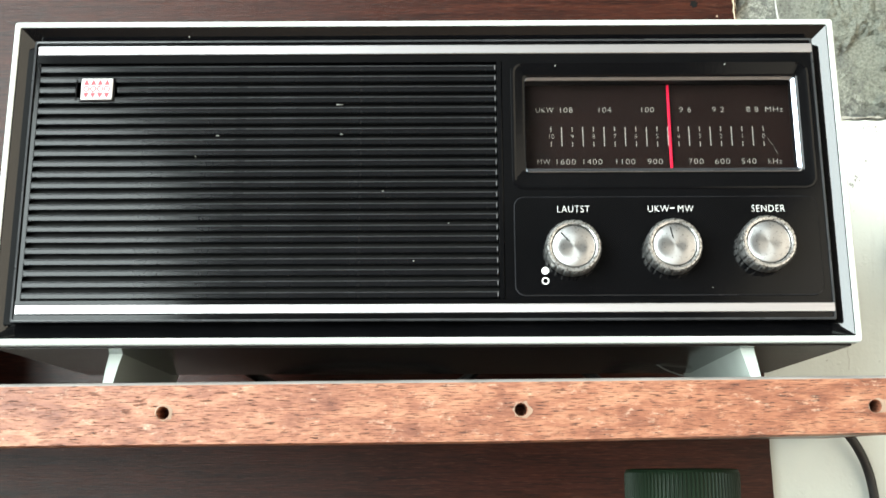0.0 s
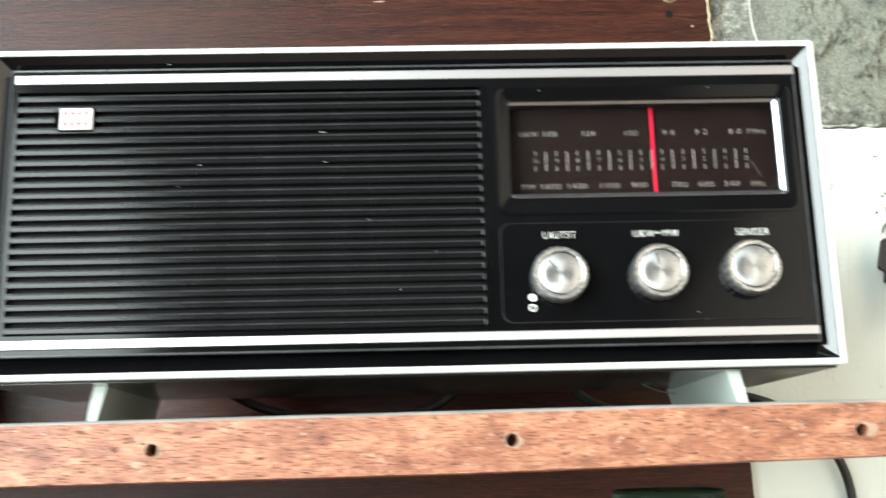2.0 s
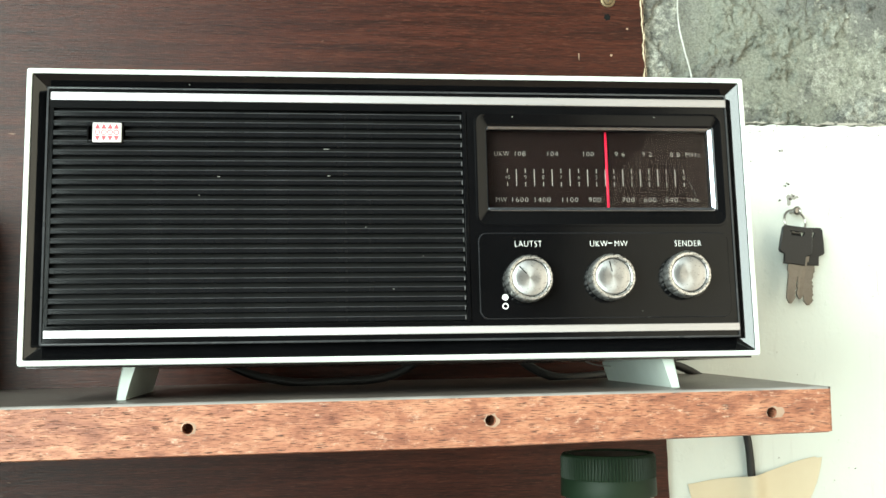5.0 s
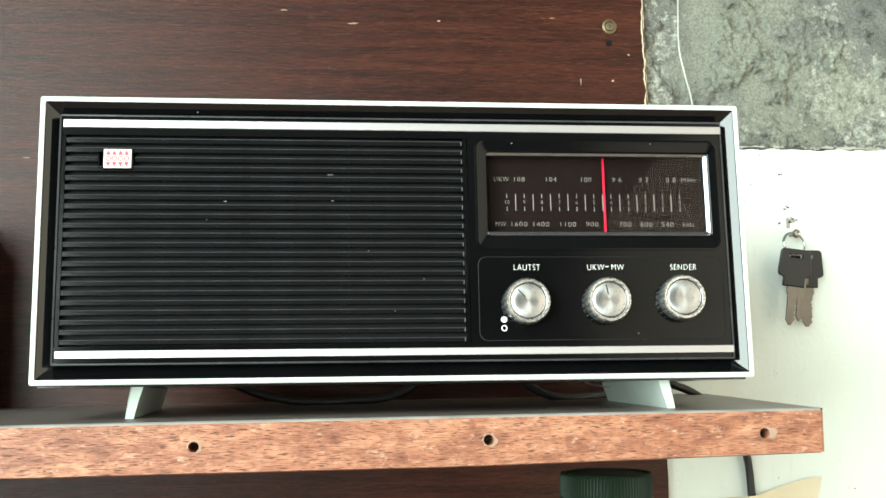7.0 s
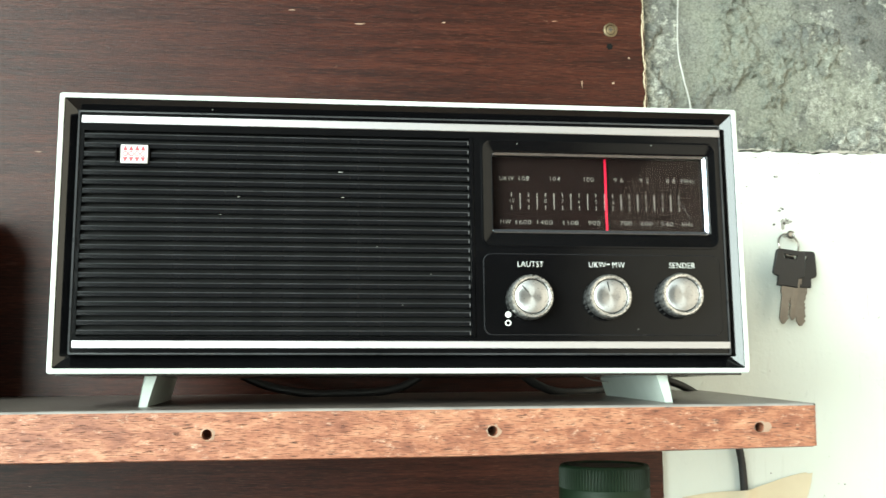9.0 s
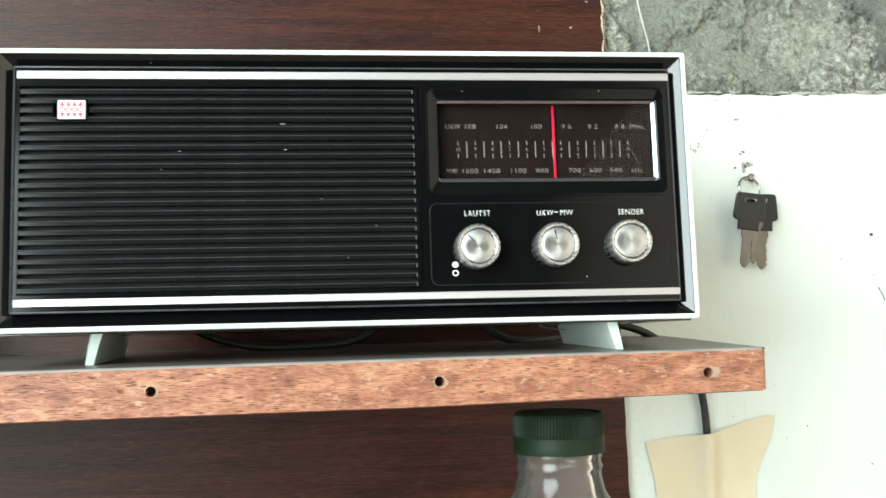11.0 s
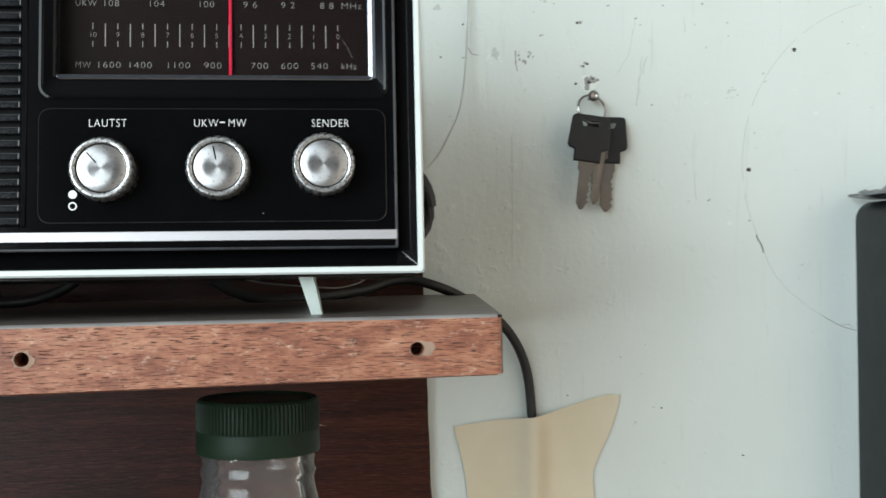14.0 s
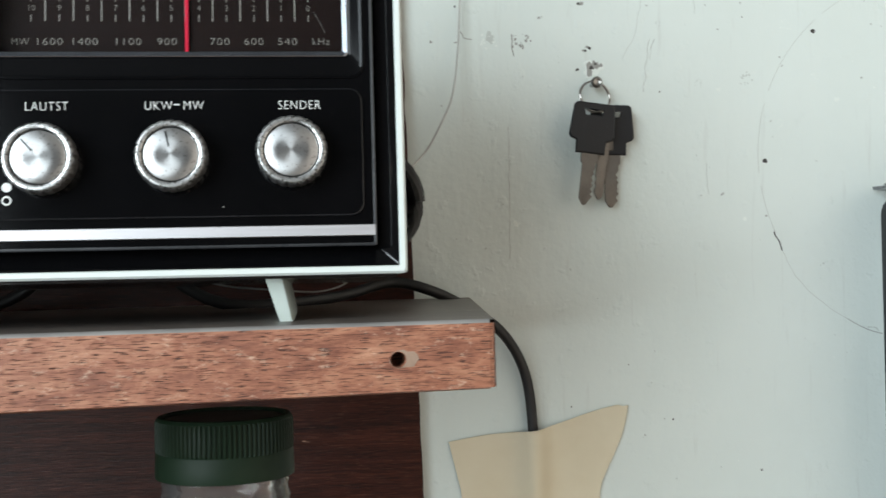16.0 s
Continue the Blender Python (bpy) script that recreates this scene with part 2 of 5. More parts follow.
def concrete():
    """Raw cement render: grey-brown base, sandy pale crust in patches, smoother olive skim, pits."""
    m, nt, b = nodes_of("raw_concrete")
    vec = coords(nt)
    base = ramp(nt, [(0.34, (0.118, 0.122, 0.114)), (0.50, (0.185, 0.190, 0.176)), (0.64, (0.265, 0.272, 0.250))])
    nt.links.new(noise_tex(nt, vec, 7, 10, 0.72), base.inputs[0])
    grains = noise_tex(nt, vec, 210, 6, 0.7)
    crust_n = noise_tex(nt, vec, 9, 12, 0.76)
    sand = mix(nt, crust_n, grains, 0.24)
    patchy = mix(nt, sand, noise_tex(nt, vec, 6.5, 3, 0.5), 0.32)
    crust = ramp(nt, [(0.505, (0, 0, 0)), (0.528, (1, 1, 1))])
    nt.links.new(patchy, crust.inputs[0])
    pale = ramp(nt, [(0.36, (0.17, 0.174, 0.155)), (0.50, (0.38, 0.386, 0.342)), (0.62, (0.66, 0.668, 0.60))])
    nt.links.new(noise_tex(nt, vec, 150, 8, 0.75), pale.inputs[0])
    col = mix(nt, base.outputs[0], pale.outputs[0], crust.outputs[0])
    skim = ramp(nt, [(0.52, (0, 0, 0)), (0.60, (0.65, 0.65, 0.65))])
    nt.links.new(noise_tex(nt, vec, 5.5, 6, 0.6, 0.6), skim.inputs[0])
    col = mix(nt, col, (0.34, 0.355, 0.29), skim.outputs[0])
    pits = ramp(nt, [(0.38, (0.22, 0.21, 0.20)), (0.46, (1, 1, 1))])
    nt.links.new(noise_tex(nt, vec, 85, 9, 0.78), pits.inputs[0])
    col = mix(nt, col, pits.outputs[0], 0.6, "MULTIPLY")
    gr = ramp(nt, [(0.38, (0.50, 0.50, 0.48)), (0.52, (1.0, 1.0, 1.0)), (0.62, (1.3, 1.3, 1.26))])
    nt.links.new(noise_tex(nt, vec, 520, 5, 0.7), gr.inputs[0])
    col = mix(nt, col, gr.outputs[0], 0.6, "MULTIPLY")
    nt.links.new(col, b.inputs["Base Color"])
    b.inputs["Roughness"].default_value = 0.92
    n0 = bump(nt, patchy, 0.9, 0.010, b)
    n1 = bump(nt, grains, 0.9, 0.003, b, n0)
    bump(nt, noise_tex(nt, vec, 620, 4), 0.5, 0.0012, b, n1)
    return m


def shelf_top():
    m, nt, b = nodes_of("dusty_grey_laminate")
    vec = coords(nt, (3, 3, 3))
    r = ramp(nt, [(0.3, (0.085, 0.066, 0.056)), (0.7, (0.18, 0.152, 0.135))])
    nt.links.new(noise_tex(nt, coords(nt, (8, 40, 8)), 4, 6), r.inputs[0])
    d = ramp(nt, [(0.64, (0, 0, 0)), (0.70, (0.8, 0.8, 0.8))])
    nt.links.new(noise_tex(nt, coords(nt), 240, 3), d.inputs[0])
    nt.links.new(mix(nt, r.outputs[0], (0.4, 0.38, 0.36), d.outputs[0]), b.inputs["Base Color"])
    b.inputs["Roughness"].default_value = 0.38
    bump(nt, noise_tex(nt, coords(nt), 300, 4), 0.1, 0.0005, b)
    return m


def glass(name, tint, rough=0.02, ior=1.48, haze=0.0):
    """Clear pane or bottle wall: see-through with Fresnel gloss."""
    m, nt, b = nodes_of(name)
    out = nt.nodes["Material Output"]
    tr = nt.nodes.new("ShaderNodeBsdfTransparent")
    tr.inputs[0].default_value = (*tint, 1)
    gl = nt.nodes.new("ShaderNodeBsdfGlossy")
    gl.inputs["Roughness"].default_value = rough
    fr = nt.nodes.new("ShaderNodeFresnel")
    fr.inputs["IOR"].default_value = ior
    ms = nt.nodes.new("ShaderNodeMixShader")
    nt.links.new(fr.outputs[0], ms.inputs[0])
    nt.links.new(tr.outputs[0], ms.inputs[1])
    nt.links.new(gl.outputs[0], ms.inputs[2])
    last = ms
    if haze:
        df = nt.nodes.new("ShaderNodeBsdfDiffuse")
        df.inputs[0].default_value = (0.75, 0.70, 0.68, 1)
        last = nt.nodes.new("ShaderNodeMixShader")
        last.inputs[0].default_value = haze
        nt.links.new(ms.outputs[0], last.inputs[1])
        nt.links.new(df.outputs[0], last.inputs[2])
    nt.links.new(last.outputs[0], out.inputs[0])
    return m


def paper():
    m, nt, b = nodes_of("cream_paper")
    r = ramp(nt, [(0.3, (0.60, 0.51, 0.36)), (0.7, (0.68, 0.60, 0.45))])
    nt.links.new(noise_tex(nt, coords(nt), 16, 6), r.inputs[0])
    nt.links.new(r.outputs[0], b.inputs["Base Color"])
    b.inputs["Roughness"].default_value = 0.6
    bump(nt, noise_tex(nt, coords(nt), 420, 4), 0.15, 0.0006, b)
    return m


M_EDGE, M_PANEL, M_PAINT, M_CONC = wood_edge(), dark_panel(), painted_wall(), concrete()
M_SHELF, M_PAPER = shelf_top(), paper()
M_PANE = glass("dial_window_clear", (0.93, 0.92, 0.92), 0.03, 1.2)
M_JAR = glass("clear_jar_glass", (0.98, 0.975, 0.97), 0.06, 1.28, 0.03)
M_FOIL = metal("crumpled_grey_foil", (0.22, 0.22, 0.23), 0.2, metallic=0.75)
M_PLASTER = plastic("crumbly_plaster", (0.36, 0.345, 0.305), 0.9, grain=300, grain_strength=0.8, spread=0.2)
M_DIM = plastic("dark_room_boards", (0.060, 0.050, 0.044), 0.7, grain=200, grain_strength=0.2, spread=0.2)
# bright warm tone chosen so the unseen east wall bounces fill light
M_ROOM = plastic("room_plaster", (0.80, 0.65, 0.54), 0.8, grain=200, grain_strength=0.2)
M_CEIL = plastic("grey_ceiling_plaster", (0.085, 0.083, 0.08), 0.85, grain=200, grain_strength=0.2)
M_FLOOR = plastic("floor_boards_brown", (0.20, 0.135, 0.095), 0.5, spread=0.15)


# ---- mesh helpers ----
def mesh_object(name, bm, material, smooth=True):
    bmesh.ops.recalc_face_normals(bm, faces=bm.faces)
    me = bpy.data.meshes.new(name)
    bm.to_mesh(me)
    bm.free()
    me.materials.append(material)
    if smooth:
        me.polygons.foreach_set("use_smooth", [True] * len(me.polygons))
        me.set_sharp_from_angle(angle=radians(38))
    return new(name, me)


def part(name, bm, material, parent, label="", smooth=True):
    ob = mesh_object(name, bm, material, smooth)
    ob.parent = parent
    if label:
        ob["label"] = label
    return ob


def box(bm, x0, x1, y0, y1, z0, z1, bevel=0.0, seg=2):
    made = bmesh.ops.create_cube(bm, size=1.0)["verts"]
    for v in made:
        v.co = Vector((x0 + (v.co.x + 0.5) * (x1 - x0), y0 + (v.co.y + 0.5) * (y1 - y0), z0 + (v.co.z + 0.5) * (z1 - z0)))
    if bevel:
        edges = list({e for v in made for e in v.link_edges})
        bmesh.ops.bevel(bm, geom=edges, offset=bevel, segments=seg, affect="EDGES", profile=0.5)
    return bm


def rr(x0, x1, z0, z1, r, y, n=5):
    """A rounded rectangle in the xz plane at depth y, as a loop of points."""
    out = []
    for cx, cz, a0 in ((x1 - r, z1 - r, 0), (x0 + r, z1 - r, 90), (x0 + r, z0 + r, 180), (x1 - r, z0 + r, 270)):
        for k in range(n + 1):
            a = radians(a0 + 90 * k / n)
            out.append(Vector((cx + r * math.cos(a), y, cz + r * math.sin(a))))
    return out


def loft(bm, loops, cap_start=False, cap_end=False):
    rows = [[bm.verts.new(p) for p in loop] for loop in loops]
    n = len(rows[0])
    for a, b in zip(rows, rows[1:]):
        for i in range(n):
            bm.faces.new((a[i], a[(i + 1) % n], b[(i + 1) % n], b[i]))
    if cap_start:
        bm.faces.new(rows[0])
    if cap_end:
        bm.faces.new(rows[-1])
    return bm


def circle(cx, cz, r, y, n=32, wobble=None):
    return [Vector((cx + (r + (wobble(i) if wobble else 0)) * math.cos(2 * math.pi * i / n), y,
                    cz + (r + (wobble(i) if wobble else 0)) * math.sin(2 * math.pi * i / n))) for i in range(n)]


def lathe(bm, profile, n=48, centre=(0, 0, 0), wobble=None, cap_start=True, cap_end=True):
    """Turns (radius, height) pairs about z."""
    loops = []
    for r, z in profile:
        loops.append([Vector((centre[0] + (r + (wobble(i, z) if wobble else 0)) * math.cos(2 * math.pi * i / n),
                              centre[1] + (r + (wobble(i, z) if wobble else 0)) * math.sin(2 * math.pi * i / n), centre[2] + z)) for i in range(n)])
    return loft(bm, loops, cap_start, cap_end)


def spline(points, steps=8):
    """A smooth line through the points."""
    p = [Vector(q) for q in points]
    p = [2 * p[0] - p[1]] + p + [2 * p[-1] - p[-2]]
    out = []
    for i in range(1, len(p) - 2):
        for k in range(steps):
            t = k / steps
            a, b, c, d = p[i - 1], p[i], p[i + 1], p[i + 2]
            out.append(0.5 * (2 * b + (c - a) * t + (2 * a - 5 * b + 4 * c - d) * t * t + (3 * b - a - 3 * c + d) * t ** 3))
    out.append(p[-2])
    return out


def tube(bm, points, r, n=10, closed=False):
    rows = []
    up = Vector((0.13, 0.31, 0.94))
    for i, p in enumerate(points):
        a = points[i - 1] if i or closed else points[0]
        b = points[(i + 1) % len(points)] if i < len(points) - 1 or closed else points[-1]
        d = (b - a).normalized()
        side = d.cross(up).normalized()
        over = side.cross(d)
        rows.append([p + r * (math.cos(2 * math.pi * k / n) * side + math.sin(2 * math.pi * k / n) * over) for k in range(n)])
    if closed:
        rows.append(rows[0])
    loft(bm, rows, not closed, not closed)
    if closed:
        bmesh.ops.remove_doubles(bm, verts=bm.verts, dist=1e-6)
    return bm


def lettering(name, text, size, x, y, z, material, parent, align="LEFT", width=1.0, gap=1.0):
    cu = bpy.data.curves.new(name, "FONT")
    cu.body, cu.size, cu.align_x, cu.align_y = text, size, align, "CENTER"
    cu.extrude, cu.resolution_u, cu.offset, cu.space_character = 0.00008, 3, -0.00009, gap
    tmp = new(name + "_tmp", cu)
    bpy.context.view_layer.update()
    me = bpy.data.meshes.new_from_object(tmp.evaluated_get(bpy.context.evaluated_depsgraph_get()))
    bpy.data.objects.remove(tmp)
    me.transform(Matrix.Translation((x, y, z)) @ Matrix.Rotation(radians(90), 4, "X") @ Matrix.Diagonal((width, 1, 1, 1)))
    me.materials.clear()
    me.materials.append(material)
    ob = new(name, me)
    ob.parent = parent
    return ob


def empty(name, m, label, category, group="", kind=""):
    ob = new(name)
    ob.matrix_world = m
    ob.empty_display_size = 0.02
    return tagged(ob, label, category, group, kind)


# ---- the room ----
WALL_Y, PANEL_Y, SHELF_Z = 0.786, 0.780, 1.5577


def plain_wall(name, x0, x1, y0, y1, z0, z1, material, label):
    return tagged(mesh_object(name, box(bmesh.new(), x0, x1, y0, y1, z0, z1), material, False), label, "wall", kind="structure")


tagged(mesh_object("floor", box(bmesh.new(), -1.20, 1.40, -4.35, 0.95, -0.1, 0.0), M_FLOOR, False), "dark brown floor of the room", "floor", kind="structure")
tagged(mesh_object("ceiling", box(bmesh.new(), -1.20, 1.40, -4.35, 0.95, 2.945, 3.05), M_CEIL, False), "grey plastered ceiling of the room", "ceiling", kind="structure")
# out of view, added to throw warm fill back from the window
plain_wall("wall_east", 1.25, 1.40, -4.2, 0.94, 0, 2.95, M_ROOM, "plain unseen side wall, added as a warm bounce for fill light")
plain_wall("wall_south", -1.20, 1.40, -4.35, -4.2, 0, 2.95, M_DIM, "plain dark rear wall of the room")

# west wall with its window opening, y -3.25 to -0.08 and z 1.22 to 2.86
bm = bmesh.new()
box(bm, -1.20, -1.05, -4.2, -3.25, 0, 2.95)
box(bm, -1.20, -1.05, -0.08, 0.94, 0, 2.95)
box(bm, -1.20, -1.05, -3.25, -0.08, 0, 1.22)
box(bm, -1.20, -1.05, -3.25, -0.08, 2.86, 2.95)
tagged(mesh_object("wall_west", bm, M_DIM, False), "plastered wall with a wide window opening", "wall", kind="structure")

# north wall: core, painted coat below and bare concrete above
wall_n = tagged(mesh_object("wall_north", box(bmesh.new(), -1.05, 1.25, 0.80, 0.94, 0, 2.95), M_ROOM, False),
                "white painted wall with bare grey concrete above", "wall", kind="structure")
wall_n.location = (-0.001, 0, -0.0018)


def coat_top(x):
    """Height of the ragged upper edge of the paint coat."""
    return 1.7655 + 0.0022 * noise.noise((x * 28, 3.1, 0)) + 0.0013 * noise.noise((x * 110, 1.7, 0)) + 0.004 * (x - 0.35) * (x < 0.7)


bm = bmesh.new()
xs = [0.10 + 0.004 * i for i in range(180)] + [0.82 + 0.086 * i for i in range(6)]
fr_, bk_, lo_, lob = [], [], [], []
for x in xs:
    z = coat_top(x)
    fr_.append(bm.verts.new((x, WALL_Y, z - 0.0012)))
    bk_.append(bm.verts.new((x, WALL_Y + 0.014, z)))
    lo_.append(bm.verts.new((x, WALL_Y, 0)))
for i in range(len(xs) - 1):
    bm.faces.new((lo_[i], lo_[i + 1], fr_[i + 1], fr_[i]))
    bm.faces.new((fr_[i], fr_[i + 1], bk_[i + 1], bk_[i]))
part("paint_coat", bm, M_PAINT, wall_n, "white paint coat with a ragged upper edge")

# bare concrete, a rough sheet of its own relief
bm = bmesh.new()
nx, nz = 420, 165
grid = []
for j in range(nz + 1):
    row = []
    for i in range(nx + 1):
        x, z = 0.16 + 0.0014 * i, 1.742 + 0.0014 * j
        p = Vector((x, 0, z))
        crust = noise.fractal(p * 13 + Vector((3, 1, 0)), 0.75, 2.1, 7)
        rough_ = min(1.0, max(0.0, crust * 11 + 0.35))
        d = 0.0013 * noise.fractal(p * 15, 0.8, 2.1, 4) + 0.0016 - 0.0044 * rough_
        d += rough_ * (0.0026 * noise.noise(p * 260) + 0.0026 * noise.noise(p * 150) + 0.0024 * noise.noise(p * 80)) + 0.0003 * noise.noise(p * 280)
        pit = noise.noise(p * 52 + Vector((5, 0, 2)))
        if pit > 0.42:
            d += 0.018 * (pit - 0.42)
        row.append(bm.verts.new((x, WALL_Y + 0.0052 + max(-0.0047 if z < 1.785 else -0.0065, min(0.008, d)), z)))
    grid.append(row)
for j in range(nz):
    for i in range(nx):
        bm.faces.new((grid[j][i], grid[j][i + 1], grid[j + 1][i + 1], grid[j + 1][i]))
part("concrete_face", bm, M_CONC, wall_n, "rough bare grey concrete")
bm = box(bmesh.new(), 0.746, 1.25, WALL_Y + 0.004, 0.80, 1.74, 2.95)
box(bm, -1.05, 0.744, WALL_Y + 0.006, 0.80, 1.971, 2.95)
part("concrete_band", bm, M_CONC, wall_n, smooth=False)


def crumb(bm, x, z, sx, sz, depth, seed):
    """A flat broken flake of plaster against the wall."""
    rnd = random.Random(seed)
    n = 19
    rad = [0.35 + 0.9 * rnd.random() for _ in range(n)]
    loops = []
    for s, y in ((1.0, WALL_Y + 0.006), (0.96, WALL_Y - depth * 0.5), (0.62, WALL_Y - depth)):
        loops.append([Vector((x + s * sx * rad[k] * math.cos(2 * math.pi * k / n), y, z + s * sz * rad[k] * math.sin(2 * math.pi * k / n))) for k in range(n)])
    return loft(bm, loops, False, True)


rnd = random.Random(4)
bm = bmesh.new()
for k in range(150):
    x = 0.24 + 0.75 * rnd.random()
    size = rnd.random() ** 3
    crumb(bm, x, coat_top(x) + 0.0002 + 0.0022 * rnd.random() * (1 - size), 0.0012 + 0.010 * size, 0.0005 + 0.0016 * rnd.random() * (0.4 + size), 0.0003, k)
crumb(bm, 0.545, 1.768, 0.014, 0.0028, 0.0006, 91)
crumb(bm, 0.60, 1.771, 0.020, 0.0034, 0.0008, 92)
crumb(bm, 0.285, 1.7665, 0.030, 0.0016, 0.0005, 93)
tagged(part("plaster_crumbs", bm, M_PLASTER, wall_n, "pale plaster flakes along the paint edge"), kind="stuff")
bm = crumb(bmesh.new(), 0.2395, 1.782, 0.0085, 0.016, 0.003, 7)
part("plaster_chunk", bm, M_PLASTER, wall_n, "pale lump of plaster")

# marks on the paint
bm = bmesh.new()
for a0, a1 in ((104, 128), (131, 160), (163, 186), (189, 205)):
    arc = [Vector((0.571 + 0.1165 * math.cos(radians(a)), WALL_Y + 0.00005 * noise.noise((a * 0.3, 1, 0)), 1.6455 + 0.1165 * math.sin(radians(a)))) for a in range(a0, a1 + 1, 2)]
    tube(bm, arc, 0.00015, 5)
part("pencil_arc", bm, M_PENCIL, wall_n, "thin drawn circle arc")


def smear(name, points, r, material, label=""):
    """A thin broken scratch or crack in the paint."""
    bm_ = bmesh.new()
    line = spline([(x, WALL_Y, z) for x, z in points], 14)
    line = [p + Vector((0.0011 * noise.noise((p.z * 160, 2, 1)) + 0.0005 * noise.noise((p.z * 700, 5, 1)), 0.00022 * noise.noise((p.z * 420, 8, 0)), 0)) for p in line]
    tube(bm_, line, r, 5)
    part(name, bm_, material, wall_n, label)


smear("scratch", [(0.464, 1.598), (0.4665, 1.592), (0.469, 1.586)], 0.00045, M_DARKMARK)
smear("scratch", [(0.4695, 1.585), (0.480, 1.566), (0.499, 1.549), (0.516, 1.5385)], 0.00016, M_PENCIL)
smear("scratch", [(0.512, 1.541), (0.523, 1.5345), (0.5345, 1.531)], 0.00028, M_SOOT)
smear("scratch", [(0.524, 1.5355), (0.529, 1.5352), (0.532, 1.5325)], 0.00016, M_SOOT)
smear("scratch", [(0.2655, 1.7255), (0.2675, 1.7215), (0.272, 1.7205)], 0.0003, M_SOOT)


def fleck(bm_, x, z, r, seed, lift=0.0001, stretch=1.0, jag=0.8):
    """A ragged little pit or flake mark in the paint."""
    rnd_ = random.Random(seed)
    n = 13
    turn_ = rnd_.random() * 6
    rad = [0.85 - 0.5 * jag + jag * rnd_.random() for _ in range(n)]
    loft(bm_, [[Vector((x + k_ * r * stretch * rad[k] * math.cos(turn_ + 2 * math.pi * k / n), y, z + k_ * r * rad[k] * math.sin(turn_ + 2 * math.pi * k / n))) for k in range(n)]
               for k_, y in ((1.0, WALL_Y + 0.0004), (0.93, WALL_Y - lift), (0.5, WALL_Y - lift * 1.1))], False, True)


for k, (x, z, r) in enumerate([(0.493, 1.726, 0.0017), (0.459, 1.643, 0.0019), (0.340, 1.743, 0.0011), (0.400, 1.7555, 0.0006), (0.239, 1.6225, 0.0007), (0.262, 1.741, 0.0008),
                               (0.395, 1.481, 0.0007), (0.330, 1.491, 0.0006), (0.446, 1.735, 0.0005), (0.414, 1.647, 0.0004), (0.315, 1.7585, 0.0006), (0.452, 1.447, 0.0008)]):
    bm = bmesh.new()
    fleck(bm, x, z, r, k, stretch=1.1, jag=0.35)
    part("wall_hole", bm, M_DARKMARK, wall_n)
smear("scratch", [(0.2942, 1.6660), (0.2940, 1.6400), (0.2938, 1.6100), (0.2932, 1.5840)], 0.00018, M_PENCIL)
smear("scratch", [(0.3806, 1.7470), (0.3782, 1.7345), (0.3748, 1.7207), (0.3668, 1.7084)], 0.00013, M_PENCIL)
smear("scratch", [(0.3852, 1.7207), (0.3827, 1.7045), (0.3809, 1.6870)], 0.00013, M_SOOT)
smear("scratch", [(0.3883, 1.7208), (0.3846, 1.7082)], 0.00015, M_SOOT)
smear("scratch", [(0.2973, 1.7239), (0.2982, 1.7101)], 0.0003, M_SOOT)
smear("scratch", [(0.3147, 1.7600), (0.3233, 1.7591)], 0.00025, M_SOOT)
smear("scratch", [(0.3494, 1.6555), (0.3501, 1.6442)], 0.0001, M_FAINT)
smear("scratch", [(0.4145, 1.7472), (0.4150, 1.7372)], 0.0002, M_FAINT)
smear("scratch", [(0.4205, 1.6422), (0.4214, 1.6222)], 0.0002, M_FAINT)
smear("scratch", [(0.2678, 1.7437), (0.2669, 1.7287)], 0.00015, M_FAINT)
bm = bmesh.new()
for k, (x, z, r) in enumerate([(0.3238, 1.7593, 0.001), (0.3615, 1.7548, 0.0009), (0.3147, 1.7340, 0.0008), (0.3103, 1.7500, 0.0005), (0.3420, 1.7432, 0.0014), (0.3385, 1.7017, 0.0009), (0.3453, 1.7160, 0.0011), (0.3429, 1.7137, 0.0009), (0.3809, 1.7465, 0.0008), (0.3838, 1.7420, 0.0006), (0.4276, 1.7568, 0.0008), (0.4703, 1.7093, 0.0007), (0.3912, 1.6875, 0.0008), (0.2467, 1.7190, 0.0009), (0.2620, 1.7186, 0.0007), (0.3351, 1.7597, 0.0008), (0.4590, 1.6080, 0.0007), (0.5280, 1.7455, 0.0004)]):
    fleck(bm, x, z, r, 700 + k, 0.00012, 1.3)
part("wall_fleck", bm, M_SOOT, wall_n, "small dark flecks in the paint")
for k, (x, z, r) in enumerate([(0.4753, 1.7296, 0.0042), (0.4163, 1.6932, 0.003), (0.4927, 1.6965, 0.003), (0.4475, 1.6954, 0.0048), (0.4696, 1.6663, 0.0034), (0.3911, 1.7300, 0.0026), (0.2824, 1.7193, 0.0058)]):
    bm = bmesh.new()
    spot = random.Random(60 + k)
    for q in range(18):
        a, far = spot.random() * 6.28, r * (0.35 + 0.65 * spot.random())
        fleck(bm, x + far * math.cos(a), z + far * math.sin(a), r * (0.05 + 0.13 * spot.random() ** 2), 800 + 20 * k + q, 0.00010)
    part("filled_hole", bm, M_FAINT if k % 2 else M_BLISTER, wall_n, "smoothed filler spot in the paint")
